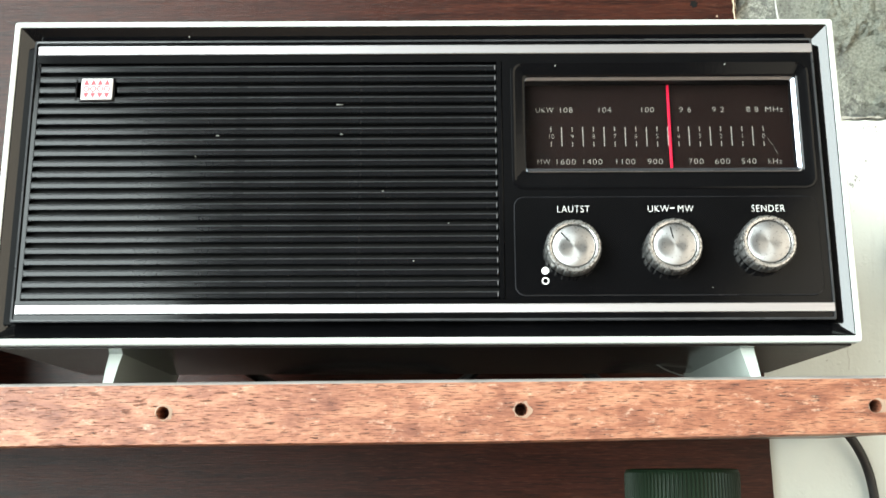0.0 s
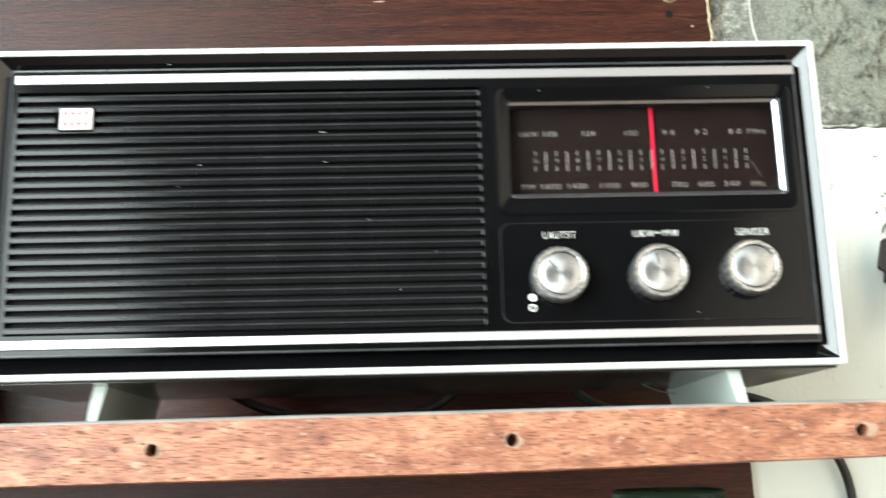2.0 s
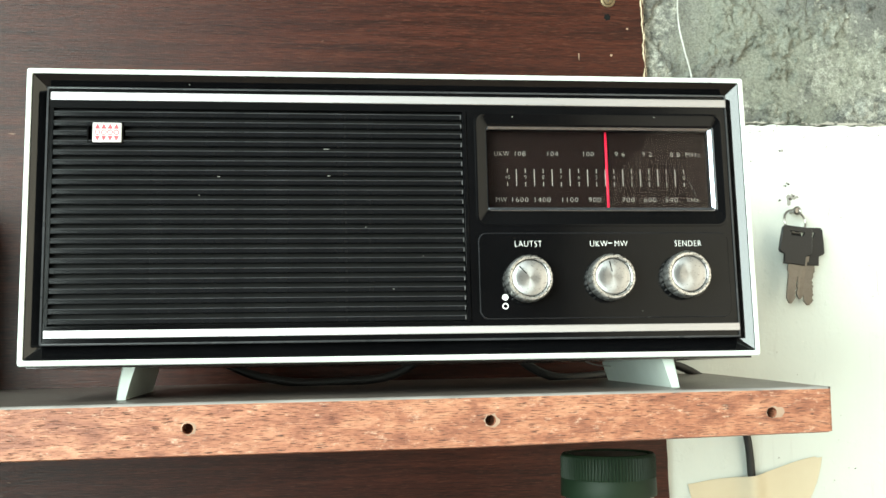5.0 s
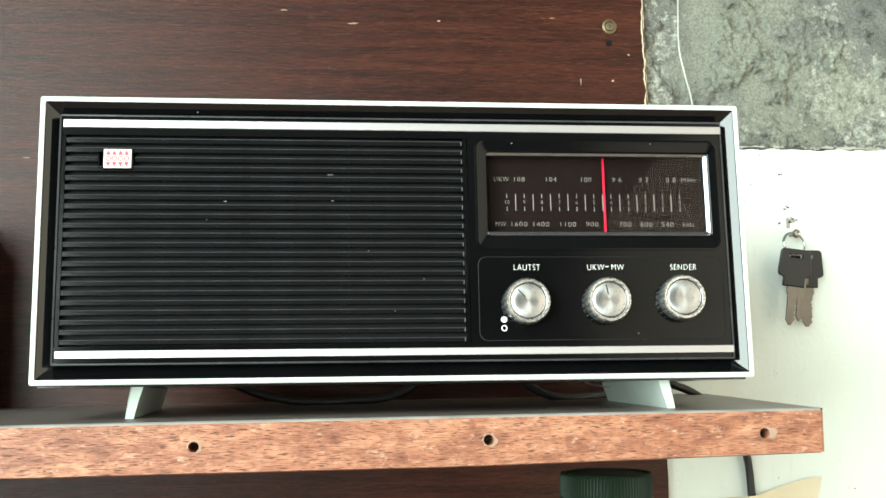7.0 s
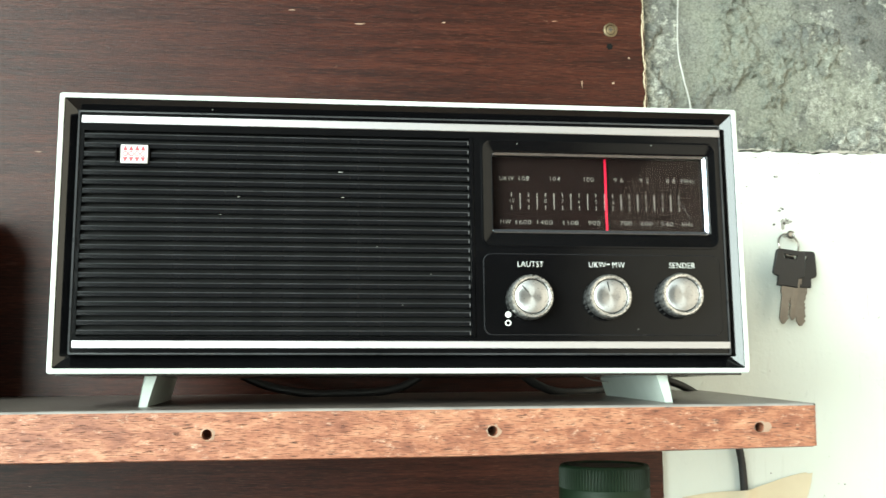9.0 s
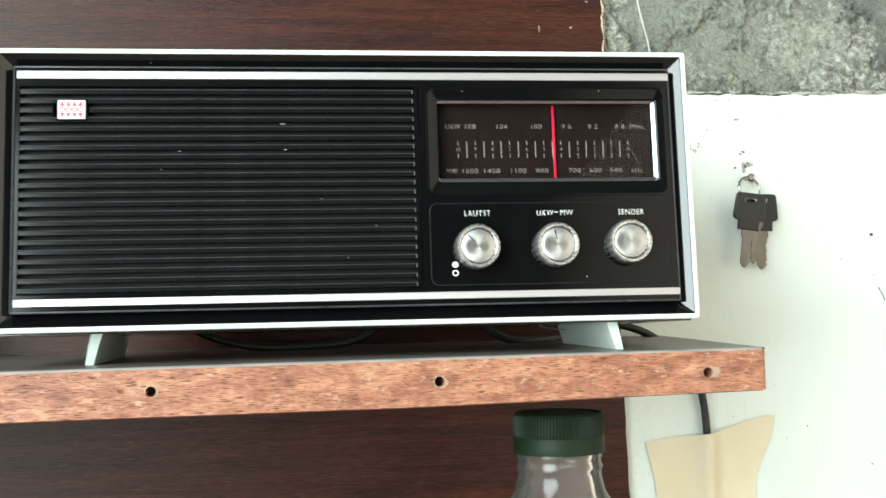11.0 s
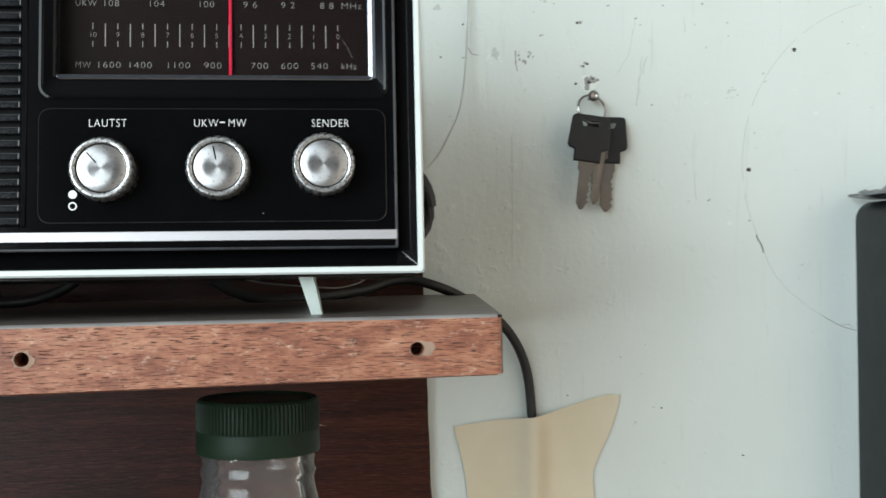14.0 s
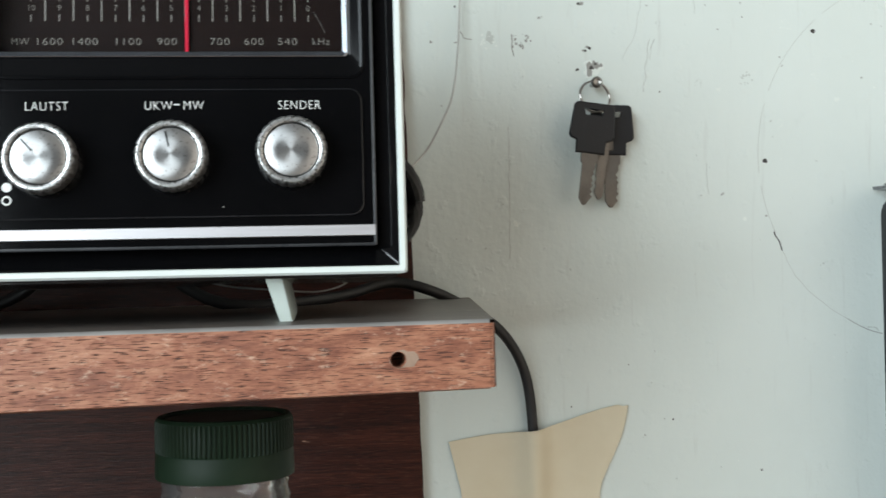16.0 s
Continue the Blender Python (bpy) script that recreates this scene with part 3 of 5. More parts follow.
# pale filler rings and faint stains
bm = bmesh.new()
rnd = random.Random(31)
for k in range(60):
    fleck(bm, 0.245 + 0.55 * rnd.random(), 1.44 + 0.315 * rnd.random() ** 0.7, 0.0004 + 0.0022 * rnd.random() ** 3, 300 + k, 0.00012, 0.6 + rnd.random())
part("paint_blister", bm, M_BLISTER, wall_n, "small blisters in the paint")
bm = bmesh.new()
for k in range(70):
    fleck(bm, 0.245 + 0.55 * rnd.random(), 1.44 + 0.32 * rnd.random() ** 0.5, 0.00018 + 0.0004 * rnd.random() ** 2, 500 + k, 0.00006, 0.6 + rnd.random())
part("paint_speck", bm, M_SOOT, wall_n, "dark specks in the paint")
# torn paint round the key screw
bm = bmesh.new()
for k, (x, z, r) in enumerate([(0.3475, 1.7030, 0.0052), (0.3520, 1.7035, 0.0036), (0.3455, 1.6990, 0.0030)]):
    fleck(bm, x, z, r, 80 + k, 0.0003)
part("torn_paint", bm, M_BLISTER, wall_n, "torn white paint round the screw hole")
bm = bmesh.new()
for k, (x, z, r) in enumerate([(0.3470, 1.7035, 0.0036), (0.3505, 1.7042, 0.0030), (0.3462, 1.6992, 0.0020), (0.3535, 1.7045, 0.0018)]):
    fleck(bm, x, z, r, 90 + k, 0.0005)
part("plaster_pit", bm, M_SOOT, wall_n)
bm = bmesh.new()
for k, (x, z, r) in enumerate([(0.3475, 1.7025, 0.0015), (0.3440, 1.7135, 0.0008), (0.3465, 1.7150, 0.0010), (0.3385, 1.7015, 0.0011), (0.3500, 1.7050, 0.0009)]):
    fleck(bm, x, z, r, 100 + k, 0.0007)
part("wall_hole", bm, M_DARKMARK, wall_n)
# scuffed patch left of the keys
bm = bmesh.new()
for k in range(26):
    a, q = rnd.random() * 6.28, rnd.random() ** 0.6
    fleck(bm, 0.3025 + 0.0075 * q * math.cos(a), 1.7190 + 0.0055 * q * math.sin(a), 0.0003 + 0.0010 * rnd.random() ** 2, 130 + k, 0.0002, 0.8)
part("scuff", bm, M_SOOT, wall_n, "grey scuffed patch")
bm = bmesh.new()
fleck(bm, 0.284, 1.7215, 0.0045, 61, 0.00008, 0.7)
fleck(bm, 0.245, 1.752, 0.0028, 62, 0.00008)
fleck(bm, 0.318, 1.757, 0.0015, 63, 0.00008)
part("smudge", bm, M_FAINT, wall_n)

# dark board fixed to the wall, its right edge slightly out of plumb and chipped
bm = bmesh.new()
edge = []
for i in range(121):
    z = 1.20 + i * 1.0 / 120
    edge.append((0.2335 - 0.0275 * (z - 1.50) + 0.0006 * noise.noise((z * 60, 2, 0)) - 0.0008 * max(0, noise.noise((z * 140, 9, 0))), z))
front = [bm.verts.new((x, PANEL_Y, z)) for x, z in edge]
back = [bm.verts.new((x + 0.0004, WALL_Y + 0.012, z)) for x, z in edge]
lf = [bm.verts.new((-1.045, PANEL_Y, z)) for x, z in edge]
lb = [bm.verts.new((-1.045, WALL_Y + 0.012, z)) for x, z in edge]
for i in range(120):
    bm.faces.new((lf[i], front[i], front[i + 1], lf[i + 1]))
    bm.faces.new((front[i], back[i], back[i + 1], front[i + 1]))
bm.faces.new((lf[-1], front[-1], back[-1], lb[-1]))
bm.faces.new((lf[0], lb[0], back[0], front[0]))
board = tagged(mesh_object("wall_panel", bm, M_PANEL), "dark brown wood-grain board fixed to the wall", "panel", kind="structure")
bm = bmesh.new()
inner_v, outer_v, side_v = [], [], []
for i in range(190):
    z = 1.765 + 0.0022 * i
    x = 0.2335 - 0.0275 * (z - 1.50) - 0.0003
    wide = 0.0004 + 0.0034 * max(0, 0.35 + noise.noise((z * 55, 4.2, 0)) * 0.9 + 0.35 * noise.noise((z * 240, 1.2, 0)))
    inner_v.append(bm.verts.new((x - wide, PANEL_Y - 0.0002, z)))
    outer_v.append(bm.verts.new((x + 0.0006 + 0.0006 * noise.noise((z * 130, 7, 0)), PANEL_Y + 0.0002, z)))
    side_v.append(bm.verts.new((x + 0.0016 + 0.0008 * noise.noise((z * 90, 3, 0)), WALL_Y + 0.004, z)))
for i in range(189):
    bm.faces.new((inner_v[i], outer_v[i], outer_v[i + 1], inner_v[i + 1]))
    bm.faces.new((outer_v[i], side_v[i], side_v[i + 1], outer_v[i + 1]))
part("chipped_edge", bm, M_PALEWOOD, board, "pale splintered edge of the board")
bm = bmesh.new()
for k, (x, z, sx, sz) in enumerate([(0.051, 1.8655, 0.0018, 0.0008), (-0.019, 1.862, 0.006, 0.0007), (0.196, 1.818, 0.0011, 0.0014), (0.169, 1.8165, 0.0007, 0.004), (-0.075, 1.872, 0.004, 0.0006), (0.21, 1.84, 0.001, 0.001)]):
    rnd = random.Random(k)
    rad = [0.6 + 0.6 * rnd.random() for _ in range(9)]
    loft(bm, [[Vector((x + s * sx * rad[j] * math.cos(j * 2 * math.pi / 9), PANEL_Y - y, z + s * sz * rad[j] * math.sin(j * 2 * math.pi / 9))) for j in range(9)] for s, y in ((1, -0.0003), (0.8, 0.0003))], False, True)
part("chip", bm, M_SPLINTER, board, "small pale chips in the surface")


def countersunk_screw(name, x, y, z, r, material, washer=True):
    e = empty(name, pose(x, y, z), "tarnished round screw head with a washer in the dark board", "screw")
    if washer:
        part("washer", loft(bmesh.new(), [circle(0, 0, r, 0.0004, 28), circle(0, 0, r * 0.98, -0.0012, 28), circle(0, 0, r * 0.72, -0.0018, 28), circle(0, 0, r * 0.55, -0.0006, 28)]), material, e)
    part("head", loft(bmesh.new(), [circle(0, 0, r * 0.62, -0.0004, 24), circle(0, 0, r * 0.55, -0.0014, 24), circle(0, 0, r * 0.2, -0.0019, 24)], False, True), material, e)
    b_ = box(bmesh.new(), -r * 0.34, r * 0.34, -0.0021, -0.0012, -r * 0.06, r * 0.06)
    box(b_, -r * 0.06, r * 0.06, -0.00215, -0.0012, -r * 0.34, r * 0.34)
    part("slot", b_, M_DARKMARK, e)
    return e


countersunk_screw("board_screw", 0.194, PANEL_Y, 1.8637, 0.0062, M_BRASS)
bm = loft(bmesh.new(), [circle(0.1935, 1.8496, 0.0030, PANEL_Y + 0.0003, 18, lambda i: 0.0005 * math.sin(i * 2.1)), circle(0.1935, 1.8496, 0.0026, PANEL_Y - 0.0002, 18, lambda i: 0.0005 * math.sin(i * 2.1))], False, True)
part("dent", bm, M_BACK, board, "small dark dent below the screw")

# ---- shelf ----
SHELF_TILT = 0.36


def shelf_top_at(x):
    """Height of the shelf top, which hangs a little lower towards its far end."""
    return SHELF_Z - 0.0003 + x * math.tan(radians(SHELF_TILT))


shelf = empty("wall_shelf", pose(0, 0, SHELF_Z - 0.0003, 0, -SHELF_TILT, 0), "thick shelf with dusty grey top and raw reddish front edge", "shelf")
SF, SB, SX0, TH = 0.489, 0.779, -1.02, 0.0252


def shelf_end(y):
    return 0.2365 + 0.100 * (y - SF)


bm = bmesh.new()
v = [bm.verts.new(p) for p in ((SX0, SF + 0.003, 0), (shelf_end(SF + 0.003), SF + 0.003, 0), (shelf_end(SB), SB, 0), (SX0, SB, 0))]
w = [bm.verts.new((q.co.x, q.co.y, -TH + 0.001)) for q in v]
bm.faces.new(v)
bm.faces.new(w)
for i in (1, 2, 3):
    bm.faces.new((v[i], v[(i + 1) % 4], w[(i + 1) % 4], w[i]))
part("board", bm, M_SHELF, shelf, "dusty grey shelf top", False)

# front edge of the shelf, with three drilled holes
HOLES = [-0.272, -0.115, 0.044, 0.201]
bm = bmesh.new()
zc, cell = -0.0132, 0.009
x0, x1, z0, z1 = SX0, shelf_end(SF) - 0.0022, -TH + 0.0008, -0.0010
cuts = [x0] + [c for h in HOLES for c in (h - cell, h + cell)] + [x1]
rows_z = [z0, zc - cell, zc + cell, z1]


def low(x):
    """Lower edge of the strip, which is sawn a little narrower towards its free end."""
    return z0 - 0.0026 * (1 - min(1.0, max(0.0, (x - 0.03) / 0.20)))


def quad(bm_, pts):
    bm_.faces.new([bm_.verts.new(p) for p in pts])


for i in range(len(cuts) - 1):
    holey = i % 2 == 1
    for j in range(3):
        a, b, c, d = cuts[i], cuts[i + 1], rows_z[j], rows_z[j + 1]
        if holey and j == 1:
            hx = (a + b) / 2
            sq = []
            for k in range(16):
                t = 2 * math.pi * k / 16
                f = cell / max(abs(math.cos(t)), abs(math.sin(t)))
                sq.append(Vector((hx + f * math.cos(t), SF, zc + f * math.sin(t))))
            loft(bm, [sq, circle(hx, zc, 0.0031, SF, 16), circle(hx, zc, 0.0027, SF + 0.0006, 16), circle(hx, zc, 0.0025, SF + 0.014, 16)], False, True)
        else:
            quad(bm, [(a, SF, low(a) if j == 0 else c), (b, SF, low(b) if j == 0 else c), (b, SF, d), (a, SF, d)])
# eased arrises and the end grain
for a, b in zip(cuts, cuts[1:]):
    quad(bm, [(a, SF, low(a)), (b, SF, low(b)), (b, SF + 0.003, low(b) - 0.0008), (a, SF + 0.003, low(a) - 0.0008)])
    quad(bm, [(a, SF + 0.003, low(a) - 0.0008), (b, SF + 0.003, low(b) - 0.0008), (b, SF + 0.020, low(b) - 0.0008), (a, SF + 0.020, low(a) - 0.0008)])
    quad(bm, [(a, SF + 0.020, low(a) - 0.0008), (b, SF + 0.020, low(b) - 0.0008), (b, SF + 0.020, -TH + 0.0012), (a, SF + 0.020, -TH + 0.0012)])
quad(bm, [(x1, SF, z0), (x1, SF, z1), (x1 + 0.0015, SF + 0.0007, z1), (x1 + 0.0015, SF + 0.0007, z0)])
quad(bm, [(x1 + 0.0015, SF + 0.0007, z0), (x1 + 0.0015, SF + 0.0007, z1), (x1 + 0.0022, SF + 0.0024, z1), (x1 + 0.0022, SF + 0.0024, z0)])
quad(bm, [(x1 + 0.0022, SF + 0.0024, z0), (x1 + 0.0022, SF + 0.0024, z1), (shelf_end(SB) + 0.0002, SB, z1), (shelf_end(SB) + 0.0002, SB, z0)])
bmesh.ops.remove_doubles(bm, verts=bm.verts, dist=1e-5)
lip = part("edge_strip", bm, M_EDGE, shelf, "raw reddish hardwood front edge with screw holes", False)
bm = bmesh.new()
arris = [(0.0, -0.0010), (0.0002, -0.0005), (0.0010, 0.0001), (0.0022, 0.0004), (0.0040, 0.0003), (0.0050, -0.0002)]
loft(bm, [[Vector((x, SF + y, z)) for y, z in arris] for x in (x0, x1 - 0.012, x1 - 0.003, x1 + 0.0003)], True, True)
part("laminate_edge", bm, M_BAND, shelf, "worn pale laminate edge")
for k, h in enumerate(HOLES):
    rnd = random.Random(20 + k)
    rad = [1.0 + 0.45 * rnd.random() for _ in range(16)]
    ox = 0.0012 if k == 3 else 0.0004
    outer = [Vector((h + ox * (1 + math.cos(i * math.pi / 8)) * 1.4 + 0.0029 * rad[i] * math.cos(i * math.pi / 8), SF - 0.0002, zc + 0.0029 * rad[i] * math.sin(i * math.pi / 8))) for i in range(16)]
    part("hole_rim", loft(bmesh.new(), [outer, circle(h, zc, 0.0030, SF - 0.0004, 16), circle(h, zc, 0.0027, SF + 0.002, 16)]), M_SPLINTER, lip, "splintered pale rim of a screw hole")

# ---- the radio ----
LEAN_BACK = 4.9
R0 = pose(0, 0.516, 1.5765, -LEAN_BACK, 0, 0)
RINV = R0.inverted()
W2, H = 0.2063, 0.1662
WIDEN = Matrix.Diagonal((1.005, 1, 1, 1))
radio = empty("table_radio", R0 @ WIDEN, "vintage white-rimmed black table radio with grille, dial and three chrome knobs", "radio")


def inset(i, y, r):
    return rr(-W2 + i, W2 - i, i, H - i, r, y, 4)


bm = bmesh.new()
back_loop = rr(-W2 + 0.006, W2 - 0.006, 0.008, H - 0.006, 0.004, 0.140, 4)
loft(bm, [back_loop, inset(0.0002, 0.004, 0.0016), inset(0, 0.0010, 0.0016), inset(0.0008, 0.0, 0.0012), inset(0.0026, 0.0, 0.001), inset(0.0030, 0.0005, 0.0008), inset(0.0032, 0.012, 0.0008)], True, False)
part("cabinet", bm, M_WHITE, radio, "white plastic cabinet with a thin front rim", False)

bm = bmesh.new()
loft(bm, [[Vector((sx * (W2 - 0.0035 - 0.035 * y), y, z0_ + 0.0572 * (y - 0.004))) for sx, z0_ in ((-1, -0.0009), (1, -0.0009), (1, 0.0006), (-1, 0.0006))] for y in (0.0060, 0.138)], True, True)
part("bottom_plate", bm, M_UNDER, radio, "glossy dark bottom plate", False)
FX0, FX1, FZ0, FZ1 = -0.1951, 0.1949, 0.0108, 0.1554
FD = 0.0008
bm = bmesh.new()
loft(bm, [inset(0.0031, 0.0006, 0.0008), inset(0.0034, 0.0010, 0.0008), rr(FX0 - 0.0012, FX1 + 0.0012, FZ0 - 0.0012, FZ1 + 0.0012, 0.001, 0.0058, 4), rr(FX0 - 0.0003, FX1 + 0.0003, FZ0 - 0.0003, FZ1 + 0.0003, 0.001, 0.0066, 4),
          rr(FX0, FX1, FZ0, FZ1, 0.001, FD - 0.0006, 4), rr(FX0 + 0.0004, FX1 - 0.0004, FZ0 + 0.0004, FZ1 - 0.0004, 0.001, FD - 0.0009, 4), rr(FX0 + 0.0011, FX1 - 0.0011, FZ0 + 0.0011, FZ1 - 0.0011, 0.001, FD - 0.0008, 4), rr(FX0 + 0.0014, FX1 - 0.0014, FZ0 + 0.0014, FZ1 - 0.0014, 0.001, FD + 0.0012, 4)])
bezel = part("front_bezel", bm, M_BEZEL, radio, "glossy black sloping bezel", False)
# the rim's thin light line is painted on its foremost faces
bezel.data.materials.append(M_EDGEGLINT)
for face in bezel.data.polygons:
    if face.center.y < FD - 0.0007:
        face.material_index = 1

GX0, GX1, GZ0, GZ1 = -0.1911, 0.0356, 0.0213, 0.1433
part("grille_back", box(bmesh.new(), FX0 + 0.0005, 0.0394, FD + 0.0050, FD + 0.0070, FZ0 + 0.0005, FZ1 - 0.0005), M_BACK, radio, "dark backing behind the slats", False)
bm = bmesh.new()
box(bm, FX0 + 0.0006, FX1 - 0.0006, FD + 0.0002, FD + 0.0055, GZ1 + 0.0003, FZ1 - 0.0006)
box(bm, FX0 + 0.0006, FX1 - 0.0006, FD + 0.0002, FD + 0.0055, FZ0 + 0.0006, GZ0)
box(bm, FX0 + 0.0006, GX0 - 0.0004, FD + 0.0006, FD + 0.0054, GZ0, GZ1 + 0.0003)
part("grille_surround", bm, M_BLACK, radio, "", False)
for z0_, z1_ in ((0.1476, 0.1525), (0.0146, 0.0191)):
    part("trim_strip", box(bmesh.new(), -0.1931, 0.1946, FD - 0.0010, FD + 0.0004, z0_, z1_, 0.0003, 1), M_ALU, radio, "brushed aluminium trim strip")

# horizontal slats of the speaker grille
COUNT = 22
pitch = (GZ1 - GZ0) / COUNT
prof = [(0.0049, -0.00170), (0.0010, -0.00170), (0.0005, -0.00145), (0.00040, 0.00050), (0.00012, 0.00066), (0.0000, 0.00090), (0.00004, 0.00112), (0.0003, 0.00140), (0.0010, 0.00160), (0.0049, 0.00160)]


def slat_mesh(xa, xb):
    b_ = bmesh.new()
    loft(b_, [[Vector((x, FD + y, z)) for y, z in prof] for x in (xa, xb)], True, True)
    # ridge faces take the lighter slot, a highlight put into the colour
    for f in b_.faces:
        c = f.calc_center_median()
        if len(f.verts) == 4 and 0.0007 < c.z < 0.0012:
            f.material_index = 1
    return b_


first = {}
for k in range(COUNT):
    z = GZ0 + pitch * (k + 0.5)
    spans = [(GX0, GX1)]
    if 0.1249 < z < 0.1338:
        spans = [(GX0, -0.1733), (-0.1525, GX1)]
    for span in spans:
        if span in first:
            ob = new("slat", first[span].data)
            ob.parent = radio
        else:
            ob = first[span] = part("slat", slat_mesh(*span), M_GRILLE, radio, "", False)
            ob.data.materials.append(M_EDGEGLINT)
        ob.location = (0, 0, z)
# small pale boxes added as the specular tick on each slat end
end_mesh = None
for k in range(COUNT):
    if end_mesh is None:
        ob = part("slat_end_glint", box(bmesh.new(), GX1 - 0.0002, GX1 + 0.0003, FD + 0.0001, FD + 0.003, -0.0012, 0.0012), M_ENDGLINT, radio, "", False)
        end_mesh = ob.data
    else:
        ob = new("slat_end_glint", end_mesh)
        ob.parent = radio
    ob.location = (0, 0, GZ0 + pitch * (k + 0.5))
bm = box(bmesh.new(), 0.0364, 0.039, FD - 0.0004, FD + 0.0054, GZ0, GZ1 + 0.0005, 0.0004, 1)
part("divider", bm, M_BLACK, radio)
for x_, z_, w_ in ((-0.005, 0.0402, 0.0009), (-0.020, 0.0755, 0.0008), (-0.102, 0.1044, 0.0014), (-0.112, 0.0936, 0.0006), (-0.041, 0.1050, 0.0016), (-0.043, 0.1206, 0.0030), (0.012, 0.0590, 0.0007)):
    part("dust_speck", box(bmesh.new(), x_, x_ + w_, FD - 0.0002, FD + 0.0002, z_, z_ + 0.00028, 0.00005, 1), M_GREYPRINT, radio)
for x_, z_ in ((0.0655, 0.1405), (0.150, 0.1411), (0.137, 0.0262), (-0.118, 0.1572)):
    part("dust_speck", box(bmesh.new(), x_, x_ + 0.0006, FD - 0.0016, FD - 0.0003, z_, z_ + 0.0003, 0.00005, 1), M_GREYPRINT, radio)

# emblem plate in the grille
BX0, BX1, BZ0, BZ1 = -0.17, -0.1544, 0.1236, 0.1348
badge = part("badge_holder", box(bmesh.new(), BX0 - 0.0008, BX1 + 0.0009, FD - 0.0004, FD + 0.0052, BZ0 - 0.0006, BZ1 + 0.0006, 0.0003, 1), M_BLACK, radio)
part("badge_stop", box(bmesh.new(), BX0 - 0.0030, BX0 - 0.0024, FD - 0.0003, FD + 0.0052, BZ0, BZ1, 0.0002, 1), M_BLACK, radio)
badge_plate = part("badge", box(bmesh.new(), BX0, BX1, FD - 0.0014, FD - 0.0002, BZ0, BZ1, 0.0003, 1), M_BADGE, radio, "small white badge with a red pattern")
for k in range(4):
    cx = (BX0 + BX1) / 2 + 0.0034 * (k - 1.5)
    zm = (BZ0 + BZ1) / 2
    for zc_, s_ in ((zm + 0.0034, 1), (zm - 0.0034, -1)):
        pts = [(cx - 0.0015, zc_ - s_ * 0.0014), (cx + 0.0015, zc_ - s_ * 0.0014), (cx, zc_ + s_ * 0.0017)]
        part("triangle_mark", loft(bmesh.new(), [[Vector((x, y, z)) for x, z in pts] for y in (FD - 0.0013, FD - 0.00155)], False, True), M_EMBLEM, badge_plate, "", False)
    part("ring_mark", loft(bmesh.new(), [circle(cx, zm, r_, y, 14) for r_, y in ((0.0016, FD - 0.0013), (0.0016, FD - 0.00155), (0.0010, FD - 0.00155), (0.0010, FD - 0.0013))]), M_EMBLEM, badge_plate)

# right-hand face: dial surround, window and control plate
DX0, DX1, DZ0, DZ1 = 0.0434, 0.1919, 0.076, 0.1437
WX0, WX1, WZ0, WZ1 = 0.0503, 0.1853, 0.0852, 0.1355
bm = bmesh.new()
loft(bm, [rr(0.0392, FX1 - 0.0012, GZ0, GZ1 + 0.0003, 0.0004, FD + 0.0040), rr(0.0392, FX1 - 0.0012, GZ0, GZ1 + 0.0003, 0.0004, FD), rr(DX0, DX1, DZ0, DZ1, 0.006, FD), rr(DX0 + 0.0002, DX1 - 0.0002, DZ0 + 0.0002, DZ1 - 0.0002, 0.006, FD - 0.0005),
          rr(DX0 + 0.0012, DX1 - 0.0012, DZ0 + 0.0012, DZ1 - 0.0012, 0.005, FD - 0.0006), rr(DX0 + 0.0022, DX1 - 0.0022, DZ0 + 0.0022, DZ1 - 0.0022, 0.004, FD - 0.0003), rr(WX0 - 0.001, WX1 + 0.001, WZ0 - 0.001, WZ1 + 0.001, 0.0022, FD + 0.0004), rr(WX0, WX1, WZ0, WZ1, 0.002, FD + 0.0010)])
part("dial_surround", bm, M_BLACK, radio, "black moulded dial surround", False)
IX0, IX1, IZ0, IZ1 = WX0 + 0.0002, WX1 - 0.0020, WZ0 + 0.0022, WZ1 - 0.0016
CD = FD + 0.0019
bm = loft(bmesh.new(), [rr(WX0, WX1, WZ0, WZ1, 0.002, FD + 0.0010), rr(WX0 + 0.0001, WX1 - 0.0003, WZ0 + 0.0003, WZ1 - 0.0003, 0.002, FD + 0.0008), rr(IX0, IX1, IZ0, IZ1, 0.0010, CD), rr(IX0, IX1, IZ0, IZ1, 0.0010, CD + 0.0004)])
part("window_chamfer", bm, M_CHAMFER, radio, "satin metallic chamfer round the dial", False)
bm = loft(bmesh.new(), [rr(IX0, IX1, IZ0, IZ1, 0.0010, CD + 0.0003), rr(IX0 - 0.0006, IX1 + 0.0012, IZ0 - 0.0012, IZ1 + 0.0012, 0.0010, 0.0122)])
part("dial_well", bm, M_BACK, radio, "dark inner wall of the dial")
dial = part("dial_plate", box(bmesh.new(), IX0 - 0.002, IX1 + 0.0025, 0.0115, 0.0127, IZ0 - 0.0025, IZ1 + 0.0025), M_DIAL, radio, "dark dial plate with frequency scales", False)
pane = part("dial_pane", box(bmesh.new(), IX0 - 0.0001, IX1 + 0.0001, CD + 0.0001, CD + 0.0006, IZ0 - 0.0001, IZ1 + 0.0001), M_PANE, radio, "clear dial window", False)
pane.visible_shadow = False
part("needle", box(bmesh.new(), 0.1225, 0.1239, 0.0096, 0.0104, IZ0 - 0.0008, IZ1 + 0.0008, 0.0003, 1), M_RED, radio, "bright red tuning needle")

